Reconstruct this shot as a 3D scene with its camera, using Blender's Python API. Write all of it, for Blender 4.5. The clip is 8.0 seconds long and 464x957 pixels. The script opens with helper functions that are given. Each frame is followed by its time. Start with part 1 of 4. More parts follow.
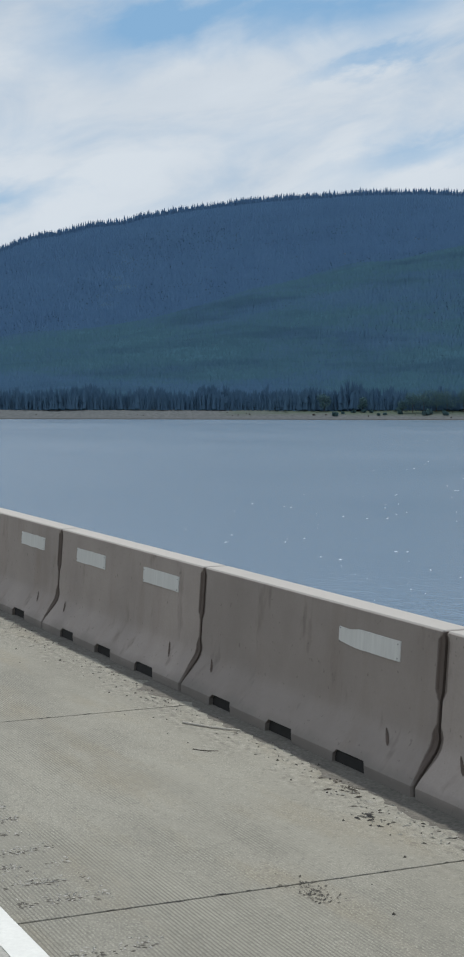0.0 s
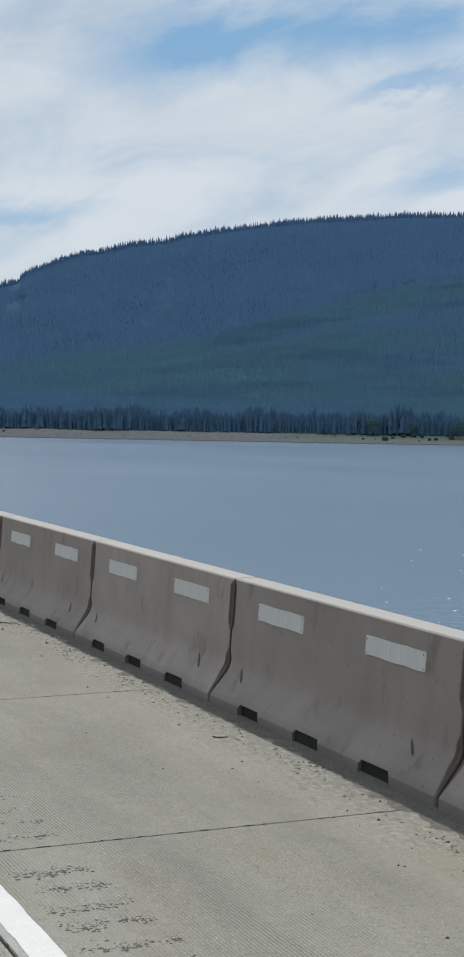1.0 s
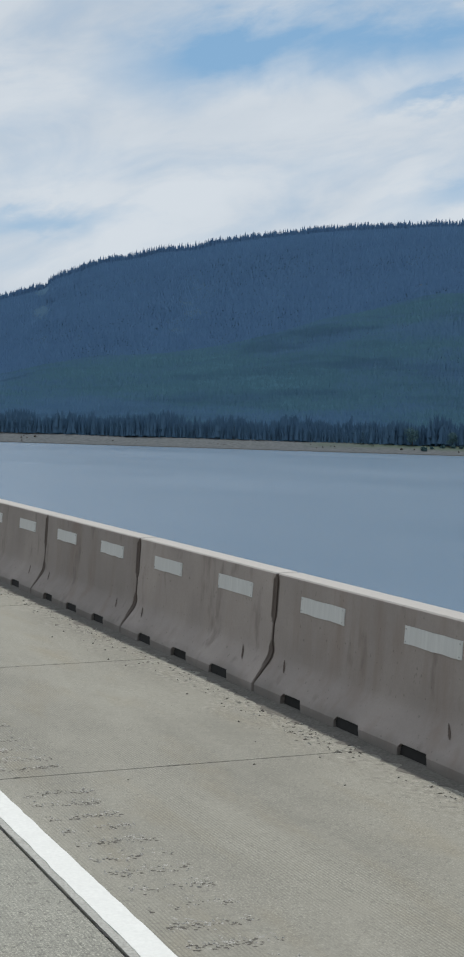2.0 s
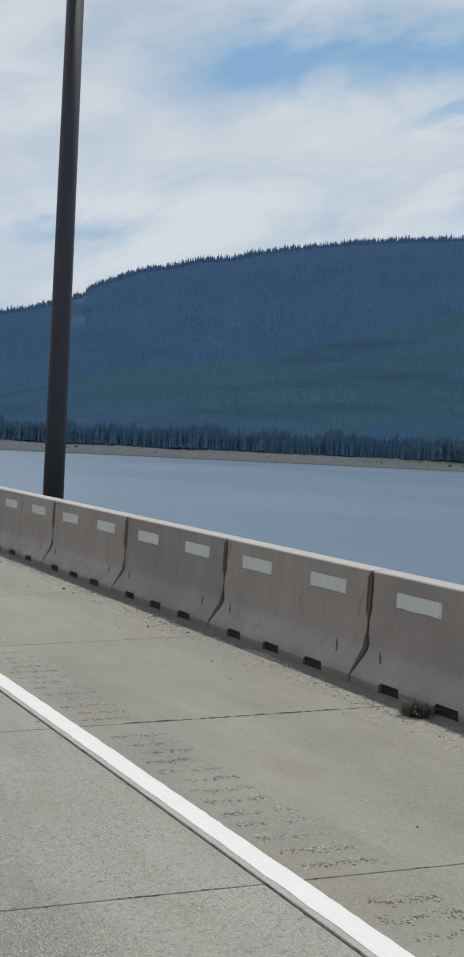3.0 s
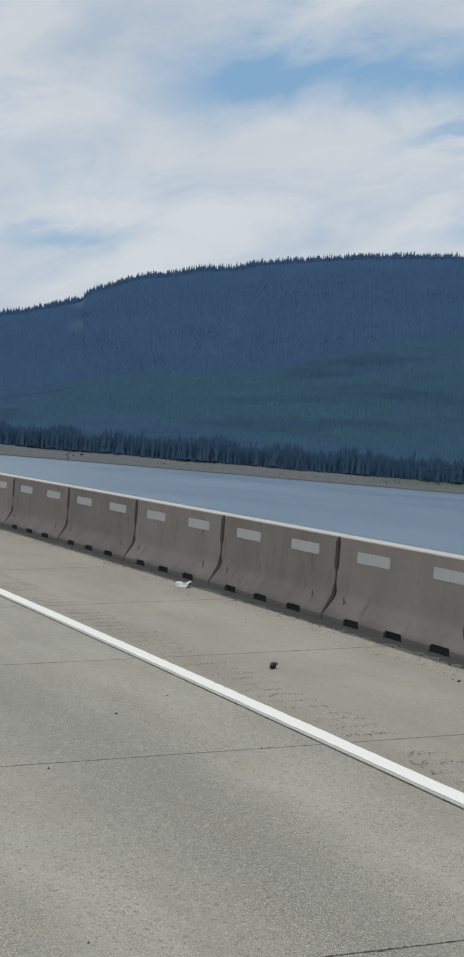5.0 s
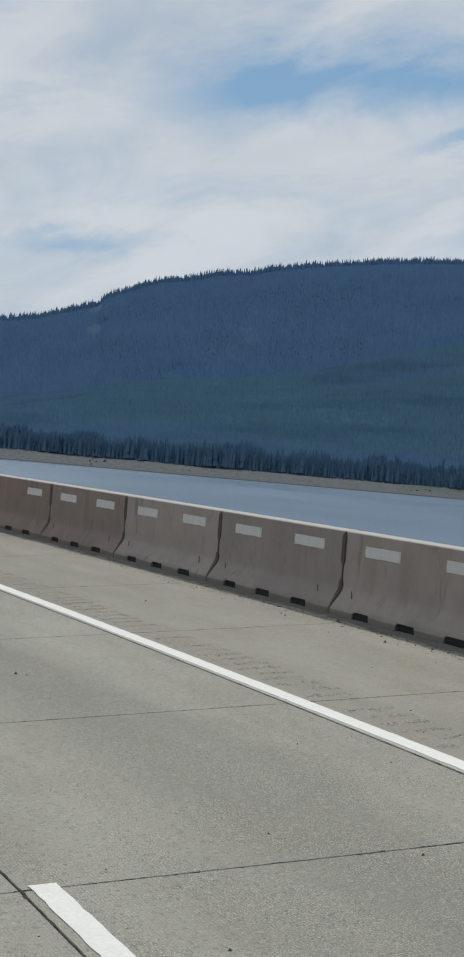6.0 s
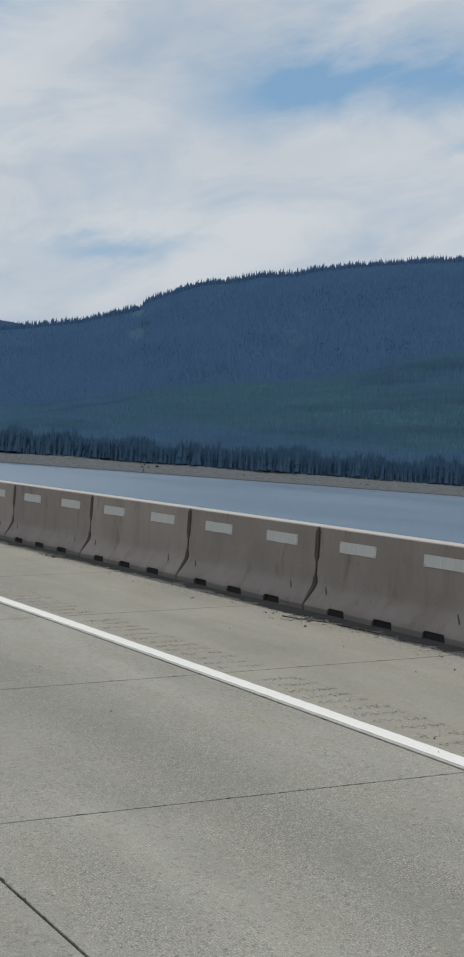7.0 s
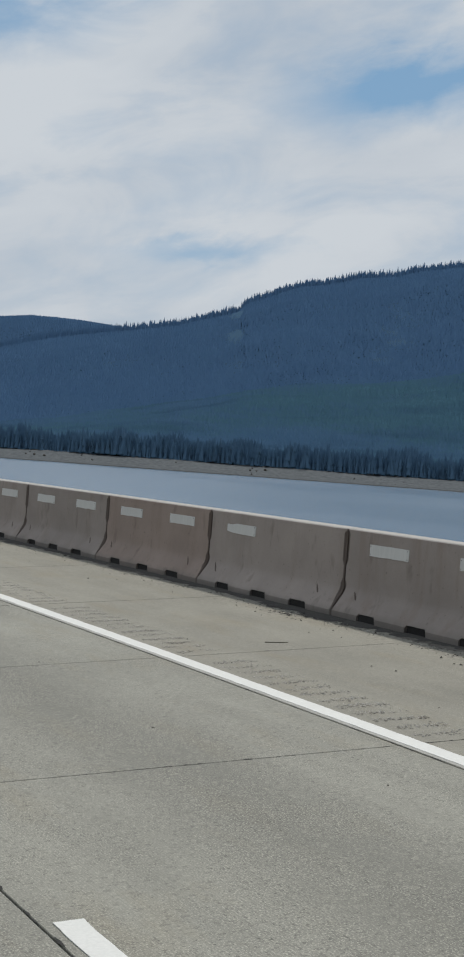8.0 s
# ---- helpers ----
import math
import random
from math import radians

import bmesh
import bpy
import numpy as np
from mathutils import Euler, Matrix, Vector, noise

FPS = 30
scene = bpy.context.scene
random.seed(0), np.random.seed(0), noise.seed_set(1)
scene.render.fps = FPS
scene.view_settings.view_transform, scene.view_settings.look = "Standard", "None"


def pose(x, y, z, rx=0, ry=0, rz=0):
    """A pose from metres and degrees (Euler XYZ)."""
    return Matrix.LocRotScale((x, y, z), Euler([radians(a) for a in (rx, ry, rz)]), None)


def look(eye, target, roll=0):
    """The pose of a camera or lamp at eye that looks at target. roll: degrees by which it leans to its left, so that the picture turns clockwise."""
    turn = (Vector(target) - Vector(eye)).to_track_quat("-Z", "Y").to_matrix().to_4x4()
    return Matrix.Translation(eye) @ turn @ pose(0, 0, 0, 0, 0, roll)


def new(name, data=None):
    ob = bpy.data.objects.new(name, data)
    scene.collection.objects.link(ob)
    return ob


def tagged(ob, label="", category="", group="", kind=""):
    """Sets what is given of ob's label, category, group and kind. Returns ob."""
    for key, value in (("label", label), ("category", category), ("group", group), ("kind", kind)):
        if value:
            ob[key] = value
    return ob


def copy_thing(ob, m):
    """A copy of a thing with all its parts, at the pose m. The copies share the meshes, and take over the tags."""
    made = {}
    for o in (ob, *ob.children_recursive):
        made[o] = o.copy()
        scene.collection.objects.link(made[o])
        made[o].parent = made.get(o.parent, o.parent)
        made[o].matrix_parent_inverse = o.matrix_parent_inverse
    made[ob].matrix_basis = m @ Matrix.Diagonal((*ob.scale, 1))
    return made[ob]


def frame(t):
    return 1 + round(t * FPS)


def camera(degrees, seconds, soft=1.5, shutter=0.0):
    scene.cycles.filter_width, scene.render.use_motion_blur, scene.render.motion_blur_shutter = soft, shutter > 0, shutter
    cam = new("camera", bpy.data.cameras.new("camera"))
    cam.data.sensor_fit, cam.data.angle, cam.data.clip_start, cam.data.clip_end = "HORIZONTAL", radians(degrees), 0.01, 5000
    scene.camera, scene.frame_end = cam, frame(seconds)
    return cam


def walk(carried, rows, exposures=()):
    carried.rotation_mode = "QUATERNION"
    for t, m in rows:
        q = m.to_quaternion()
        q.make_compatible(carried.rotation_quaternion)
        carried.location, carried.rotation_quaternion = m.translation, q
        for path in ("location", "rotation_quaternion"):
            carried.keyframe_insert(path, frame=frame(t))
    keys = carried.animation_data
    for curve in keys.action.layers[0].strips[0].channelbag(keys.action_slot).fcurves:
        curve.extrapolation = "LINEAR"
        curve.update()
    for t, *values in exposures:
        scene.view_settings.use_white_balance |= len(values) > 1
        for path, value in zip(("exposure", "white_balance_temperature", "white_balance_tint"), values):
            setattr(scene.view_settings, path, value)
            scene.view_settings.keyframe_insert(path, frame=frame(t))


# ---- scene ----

# ---- the road's line: s metres along the way of travel, n metres to the right of the barrier's foot, h metres above ----
K0, K1, K2, S_END = -0.00021603, -5.0391e-07, 3.9730e-08, 262.0
CROSS = ((0.0, 0.0108), (60.0, 0.0254), (120.0, 0.0585), (180.0, 0.0861), (240.0, 0.0781), (300.0, 0.0502))
GRADE, SAG = 0.015635, -5.583e-05
BEND = ((0, 0.085), (25, -0.176), (50, 0.181), (75, -0.064), (100, 0.299), (125, 0.337), (150, -0.632), (175, -0.567), (200, 0.199), (225, 0.647), (250, 0.248), (275, -0.58))  # degrees by which the line of barriers strays


def heading(s):
    c = min(s, S_END)
    turn = K0 * c + K1 * c * c / 2 + K2 * c ** 3 / 3
    stray = float(np.interp(s, [b[0] for b in BEND], [b[1] for b in BEND]))
    return turn + (s - c) * (K0 + K1 * S_END + K2 * S_END ** 2) + radians(stray)


S_FIRST, LINE = -60, []
for k in range(520):
    s = S_FIRST + k
    if k == 0:
        LINE.append(Vector((0, 0)))
    else:
        a = heading(s - 0.5)
        LINE.append(LINE[-1] + Vector((-math.cos(a), -math.sin(a))))
ORIGIN = LINE[-S_FIRST].copy()
LINE = [p - ORIGIN for p in LINE]


def cross_slope(s):
    return float(np.interp(s, [c[0] for c in CROSS], [c[1] for c in CROSS]))


def road(s, n, h=0.0):
    k = min(max(s - S_FIRST, 0), len(LINE) - 1.001)
    i = int(k)
    base = LINE[i].lerp(LINE[i + 1], k - i)
    a, e = heading(s), cross_slope(s)
    side = Vector((-math.sin(a), math.cos(a))) * (n - e * h)
    return Vector((base.x + side.x, base.y + side.y, GRADE * s + SAG * s * s / 2 + e * n + h))


def road_pose(s, n=0.0, h=0.0):
    """A pose on the road: x backwards along it, y to the right of the way, z off its surface."""
    o = road(s, n, h)
    x = (road(s - 1, n, h) - road(s + 1, n, h)).normalized()
    y = road(s, n + 1, h) - o
    z = x.cross(y).normalized()
    y = z.cross(x)
    return Matrix(((x.x, y.x, z.x, o.x), (x.y, y.y, z.y, o.y), (x.z, y.z, z.z, o.z), (0, 0, 0, 1)))


# ---- camera: seconds, s, n, h, yaw, pitch, roll ----
cam = camera(15.940, 8.0, soft=2.2, shutter=0.0)
ROWS = [
    (0.0, -1.161, -5.127, 2.615, 65.913, -2.463, -0.108),
    (0.5, 13.912, -5.09, 2.602, 66.66, -1.956, -0.539),
    (1.0, 29.187, -5.05, 2.556, 67.044, -1.729, -1.023),
    (1.5, 44.231, -5.189, 2.544, 67.347, -1.6, -1.393),
    (3.0, 89.001, -6.392, 2.543, 68.822, -1.102, -2.683),
    (3.5, 103.936, -7.011, 2.581, 68.667, -0.878, -3.611),
    (4.0, 118.914, -7.53, 2.609, 68.393, -0.802, -3.686),
    (4.5, 133.9, -7.998, 2.627, 68.363, -0.746, -4.01),
    (5.0, 149.107, -8.564, 2.631, 68.226, -0.659, -4.825),
    (6.5, 194.929, -9.336, 2.607, 68.953, -0.412, -4.781),
    (7.0, 210.384, -9.36, 2.58, 69.991, -0.512, -4.175),
    (7.5, 226.055, -9.282, 2.549, 71.564, -0.571, -4.122),
    (8.0, 241.721, -9.215, 2.518, 73.184, -0.671, -4.145),
]
walk(cam, [(t, pose(*road(s, n, h), 90 + pitch, 0, yaw) @ pose(0, 0, 0, 0, 0, -roll)) for t, s, n, h, yaw, pitch, roll in ROWS],
     exposures=((0.0, 0.08, 6320, 9), (1.5, 0.06, 6350, 9), (3.5, 0.02, 6450, 10), (5.0, -0.03, 6480, 10), (8.0, -0.12, 6500, 10)))

# ---- sun and sky ----
SUN = Vector((-6.92, 4.2, 12.6)).normalized()
sun = new("sun", bpy.data.lights.new("sun", "SUN"))
sun.data.energy, sun.data.angle, sun.data.color = 2.5, radians(1.2), (1.0, 0.955, 0.88)
sun.matrix_world = look(SUN * 300, (0, 0, 0))


class Nodes:
    """Short hand for a node tree."""

    def __init__(self, tree):
        self.tree = tree
        tree.nodes.clear()

    def add(self, kind, out=0, **sets):
        node = self.tree.nodes.new(kind)
        for key, value in sets.items():
            if key.startswith("in_"):
                key = key[3:]
                slot = node.inputs[int(key)] if key.isdigit() else node.inputs[key.replace("_", " ")]
                if isinstance(value, bpy.types.NodeSocket):
                    self.tree.links.new(value, slot)
                else:
                    slot.default_value = value
            elif key == "operation":
                node.operation = value
            elif key == "use_clamp":
                node.use_clamp = value
            elif key == "uv_map":
                node.uv_map = value
            elif key == "wave":
                node.wave_type, node.bands_direction = "BANDS", value
        return node.outputs[out] if node.outputs else None

    def math(self, op, a, b=0.0, clamp=False):
        return self.add("ShaderNodeMath", operation=op, in_0=a, in_1=b, use_clamp=clamp)

    def span(self, v, a, b, c=0.0, d=1.0):
        return self.add("ShaderNodeMapRange", in_0=v, in_1=a, in_2=b, in_3=c, in_4=d)

    def noise(self, at, scale, detail=3.0, rough=0.55, out=0, distort=0.0):
        return self.add("ShaderNodeTexNoise", out, in_Vector=at, in_Scale=scale, in_Detail=detail, in_Roughness=rough, in_Distortion=distort)

    def mix(self, f, a, b, blend="MIX"):
        node = self.tree.nodes.new("ShaderNodeMix")
        node.data_type, node.blend_type = "RGBA", blend
        for slot, value in ((node.inputs[0], f), (node.inputs[6], a), (node.inputs[7], b)):
            if isinstance(value, bpy.types.NodeSocket):
                self.tree.links.new(value, slot)
            else:
                slot.default_value = value if isinstance(value, (int, float)) else (*value[:3], 1.0)
        return node.outputs[2]


world = bpy.data.worlds.new("sky")
scene.world = world
world.use_nodes = True
N = Nodes(world.node_tree)
air = world.node_tree.nodes.new("ShaderNodeTexSky")
air.sky_type, air.sun_disc, air.altitude = "NISHITA", False, 800.0
air.sun_elevation, air.sun_rotation = math.asin(SUN.z), math.atan2(SUN.x, SUN.y)
air.air_density, air.dust_density, air.ozone_density = 1.0, 0.6, 1.6
sky = air.outputs[0]
way = N.add("ShaderNodeTexCoord", 0)
AZ = radians(69)
xyz = N.tree.nodes.new("ShaderNodeSeparateXYZ")
N.tree.links.new(way, xyz.inputs[0])
across = N.math("ADD", N.math("MULTIPLY", xyz.outputs[0], math.cos(AZ)), N.math("MULTIPLY", xyz.outputs[1], math.sin(AZ)))
up = N.math("ADD", xyz.outputs[2], 0.0)
flat = N.add("ShaderNodeCombineXYZ", in_0=N.math("MULTIPLY", across, 1.0), in_1=N.math("ADD", N.math("MULTIPLY", up, 2.6), N.math("MULTIPLY", across, -0.55)), in_2=N.math("MULTIPLY", xyz.outputs[1], 0.6))
wisps = N.noise(flat, 9.0, 6.0, 0.56, distort=0.5)
fine = N.noise(flat, 26.0, 5.0, 0.6, distort=0.3)
billow = N.noise(flat, 4.2, 4.0, 0.5)
warp = N.math("MULTIPLY", N.math("SUBTRACT", wisps, 0.5), 0.055)
warp2 = N.math("MULTIPLY", N.math("SUBTRACT", fine, 0.5), 0.03)


def opening(u, v, a, b, tilt=0.0, strength=1.0):
    """A rift in the cloud sheet round a direction, with a frayed edge."""
    du = N.math("ADD", N.math("SUBTRACT", across, u), warp)
    dv = N.math("ADD", N.math("SUBTRACT", up, v), warp2)
    dv = N.math("SUBTRACT", dv, N.math("MULTIPLY", du, tilt))
    q = N.math("ADD", N.math("POWER", N.math("ABSOLUTE", N.math("DIVIDE", du, a)), 2.0), N.math("POWER", N.math("ABSOLUTE", N.math("DIVIDE", dv, b)), 2.0))
    return N.math("MULTIPLY", N.math("EXPONENT", N.math("MULTIPLY", q, -1.0)), strength)


RIFTS = [(0.004, 0.224, 0.052, 0.021, 0.18, 0.95), (0.110, 0.231, 0.075, 0.021, 0.05, 0.90), (0.140, 0.203, 0.040, 0.007, 0.25, 0.75),
         (-0.105, 0.123, 0.045, 0.007, 0.06, 0.50), (-0.215, 0.246, 0.060, 0.016, 0.10, 0.75), (0.165, 0.150, 0.040, 0.010, 0.20, 0.55)]
rift = 0.0
for r in RIFTS:
    rift = N.math("ADD", opening(*r), rift)
cover = N.math("ADD", N.math("MULTIPLY", N.math("SUBTRACT", wisps, 0.5), 1.25), N.math("MULTIPLY", N.math("SUBTRACT", fine, 0.5), 0.35))
cover = N.span(N.math("SUBTRACT", N.math("ADD", cover, 0.95), N.math("MULTIPLY", rift, 1.0)), 0.04, 1.0)
grey = N.span(N.math("ADD", N.math("MULTIPLY", billow, 0.6), N.math("MULTIPLY", wisps, 0.4)), 0.36, 0.64)
cloud = N.mix(grey, (0.50, 0.56, 0.63), (0.64, 0.685, 0.73))
blue = N.add("ShaderNodeVectorMath", operation="SCALE", in_0=N.mix(0.75, sky, (2.6, 4.75, 7.1)), in_Scale=0.085)
seen = N.mix(cover, blue, cloud)
N.add("ShaderNodeOutputWorld", in_Surface=N.add("ShaderNodeBackground", in_Color=seen, in_Strength=1.0))


# ---- materials ----
def material(name):
    m = bpy.data.materials.new(name)
    m.use_nodes = True
    return m, Nodes(m.node_tree)


def finish(n, color, rough=0.85, bump=None, strength=0.3, distance=0.01, metallic=0.0, specular=0.5, **extra):
    normal = {}
    if bump is not None:
        normal["in_Normal"] = n.add("ShaderNodeBump", in_Height=bump, in_Strength=strength, in_Distance=distance)
    shader = n.add("ShaderNodeBsdfPrincipled", in_Base_Color=color, in_Roughness=rough, in_Metallic=metallic, in_Specular_IOR_Level=specular, **normal, **extra)
    n.add("ShaderNodeOutputMaterial", in_Surface=shader)


def place(n):
    return n.add("ShaderNodeNewGeometry", 0)


def spread(n, x, y, z=0.0):
    return n.add("ShaderNodeVectorMath", operation="MULTIPLY", in_0=place(n), in_1=(x, y, z))


def slab_material(name, tint, tined, speckled, edge, later):
    """Worn highway concrete: grooves along the way, exposed grit, wheel tracks, oil and stains."""
    m, n = material(name)
    at = n.add("ShaderNodeUVMap", uv_map="way")
    luck = n.add("ShaderNodeObjectInfo", "Random")

    def stretched(x, y, dx=0.0):
        moved = n.add("ShaderNodeVectorMath", operation="ADD", in_0=at, in_1=(dx, 2 * dx, 0.0))
        return n.add("ShaderNodeVectorMath", operation="MULTIPLY", in_0=moved, in_1=(x, y, 1.0))

    axes = n.tree.nodes.new("ShaderNodeSeparateXYZ")
    n.tree.links.new(at, axes.inputs[0])
    track = n.noise(stretched(0.16, 1.3), 1.0, 4.0, 0.6)
    blotch = n.noise(stretched(0.6, 1.1), 1.0, 5.0, 0.62)
    patch = n.noise(stretched(0.22, 0.5, 9.0), 1.0, 4.0, 0.55)
    dark = n.noise(stretched(72.0, 96.0), 1.0, 2.0, 0.75)
    pale = n.noise(stretched(66.0, 88.0, 5.3), 1.0, 1.0, 0.6)
    pock = n.noise(stretched(26.0, 36.0, 3.3), 1.0, 2.0, 0.6)
    coarse = n.noise(stretched(0.8, 1.6, 2.1), 1.0, 4.0, 0.6)
    color = n.mix(n.span(track, 0.32, 0.68), [c * 0.78 for c in tint], [c * 1.13 for c in tint])
    color = n.mix(n.span(blotch, 0.38, 0.68, 0.0, 0.6), color, [c * 1.20 for c in tint])
    color = n.mix(n.span(patch, 0.48, 0.68, 0.0, 0.5), color, [c * 0.70 for c in tint])
    color = n.mix(n.span(n.noise(stretched(0.5, 1.9, 4.0), 1.0, 4.0, 0.6), 0.52, 0.72, 0.0, 0.45), color, (tint[0] * 0.92, tint[1] * 0.80, tint[2] * 0.62))
    color = n.mix(n.math("MULTIPLY", luck, 0.16), color, [c * 0.8 for c in tint])
    band = n.math("ABSOLUTE", n.math("ADD", axes.outputs[1], n.math("ADD", 4.85, n.math("MULTIPLY", n.math("SUBTRACT", track, 0.5), 0.7))))
    color = n.mix(n.span(band, 0.15, 0.95, 0.72, 0.0), color, [c * 0.62 for c in tint])
    rough = n.span(coarse, 0.38, 0.58, 0.45, 1.0)
    stones = n.add("ShaderNodeTexVoronoi", 1, in_Vector=stretched(1.0, 1.0, 7.7), in_Scale=36.0)
    color = n.mix(n.span(stones, 0.74, 0.84, 0.0, 0.25 * speckled), color, (0.46, 0.45, 0.37))
    color = n.mix(n.span(stones, 0.27, 0.17, 0.0, 0.40 * speckled), color, (0.085, 0.080, 0.072))
    color = n.mix(n.math("MULTIPLY", n.span(pale, 0.54, 0.63, 0.0, 0.75 * speckled), rough), color, (0.50, 0.485, 0.41))
    color = n.mix(n.math("MULTIPLY", n.span(dark, 0.51, 0.62, 0.0, 0.58 * speckled), rough), color, (0.075, 0.071, 0.065))
    color = n.mix(n.math("MULTIPLY", n.span(pock, 0.60, 0.68, 0.0, 0.75 * speckled), rough), color, (0.05, 0.047, 0.042))
    drift = n.math("ADD", axes.outputs[1], n.math("MULTIPLY", n.math("SUBTRACT", n.noise(stretched(1.7, 3.0, 6.1), 1.0, 4.0, 0.65), 0.5), 1.3))
    drift = n.span(drift, -0.62, -0.38)
    clod = n.noise(stretched(13.0, 20.0, 8.4), 1.0, 4.0, 0.7)
    color = n.mix(n.math("MULTIPLY", drift, n.span(clod, 0.53, 0.62, 0.0, 0.55)), color, (0.125, 0.113, 0.098))
    color = n.mix(n.math("MULTIPLY", drift, n.span(clod, 0.46, 0.38, 0.0, 0.6)), color, (0.36, 0.345, 0.295))
    groove = n.add("ShaderNodeTexWave", 1, wave="Y", in_Vector=at, in_Scale=14.5, in_Distortion=0.25, in_Detail=2.0, in_Detail_Scale=1.5)
    wear = n.span(n.math("ADD", n.noise(stretched(0.25, 1.1, 1.0), 1.0, 4.0, 0.65), n.math("MULTIPLY", n.noise(stretched(3.0, 6.0), 1.0, 2.0, 0.5), 0.25)), 0.50, 0.68)
    # the broom grooves are worn off beside the barrier, and farther along on the whole shoulder
    inner = n.span(n.math("ADD", axes.outputs[1], n.math("MULTIPLY", n.math("SUBTRACT", blotch, 0.5), 1.6)), edge, edge - 0.7)
    along = n.span(axes.outputs[0], 45.0, 85.0, 1.0, later)
    wear = n.math("MULTIPLY", n.math("MULTIPLY", wear, inner), along)
    lines = n.math("MULTIPLY", n.span(groove, 0.0, 0.5, 1.0, 0.0), wear)
    color = n.mix(n.math("MULTIPLY", lines, tined), color, [c * 0.42 for c in tint])
    height = n.math("MULTIPLY", n.math("MULTIPLY", groove, wear), tined)
    finish(n, color, 0.9, height, 0.25, 0.004)
    return m


def plain(name, color, rough=0.7, vary=0.25, scale=20.0, metallic=0.0, bump=0.2, distance=0.004, stretch=(1, 1, 1)):
    m, n = material(name)
    at = n.add("ShaderNodeTexCoord", 3)
    at = n.add("ShaderNodeVectorMath", operation="MULTIPLY", in_0=at, in_1=stretch)
    a, b = n.noise(at, scale, 4.0, 0.6), n.noise(at, scale * 0.13, 3.0, 0.5)
    luck = n.add("ShaderNodeObjectInfo", "Random")
    c = n.mix(n.span(a, 0.3, 0.7), [x * (1 - vary) for x in color], [min(1, x * (1 + vary)) for x in color])
    c = n.mix(n.span(b, 0.35, 0.7, 0.0, 0.5), c, [x * (1 - vary) for x in color])
    c = n.mix(n.math("MULTIPLY", luck, 0.3), c, [x * (1 - 0.6 * vary) for x in color])
    finish(n, c, rough, a, bump, distance, metallic)
    return m


LANE = slab_material("lane_concrete", (0.253, 0.249, 0.214), 0.42, 0.78, 9.0, 0.4)
SHOULDER = slab_material("shoulder_concrete", (0.239, 0.228, 0.190), 0.72, 0.42, -0.75, 0.30)
SEAM = plain("joint_sealant", (0.02, 0.019, 0.018), 0.9)
PAINT = plain("road_paint", (0.66, 0.66, 0.63), 0.6, 0.10, 40.0, bump=0.08)
FADED = plain("faded_paint", (0.36, 0.355, 0.325), 0.85, 0.30, 55.0)


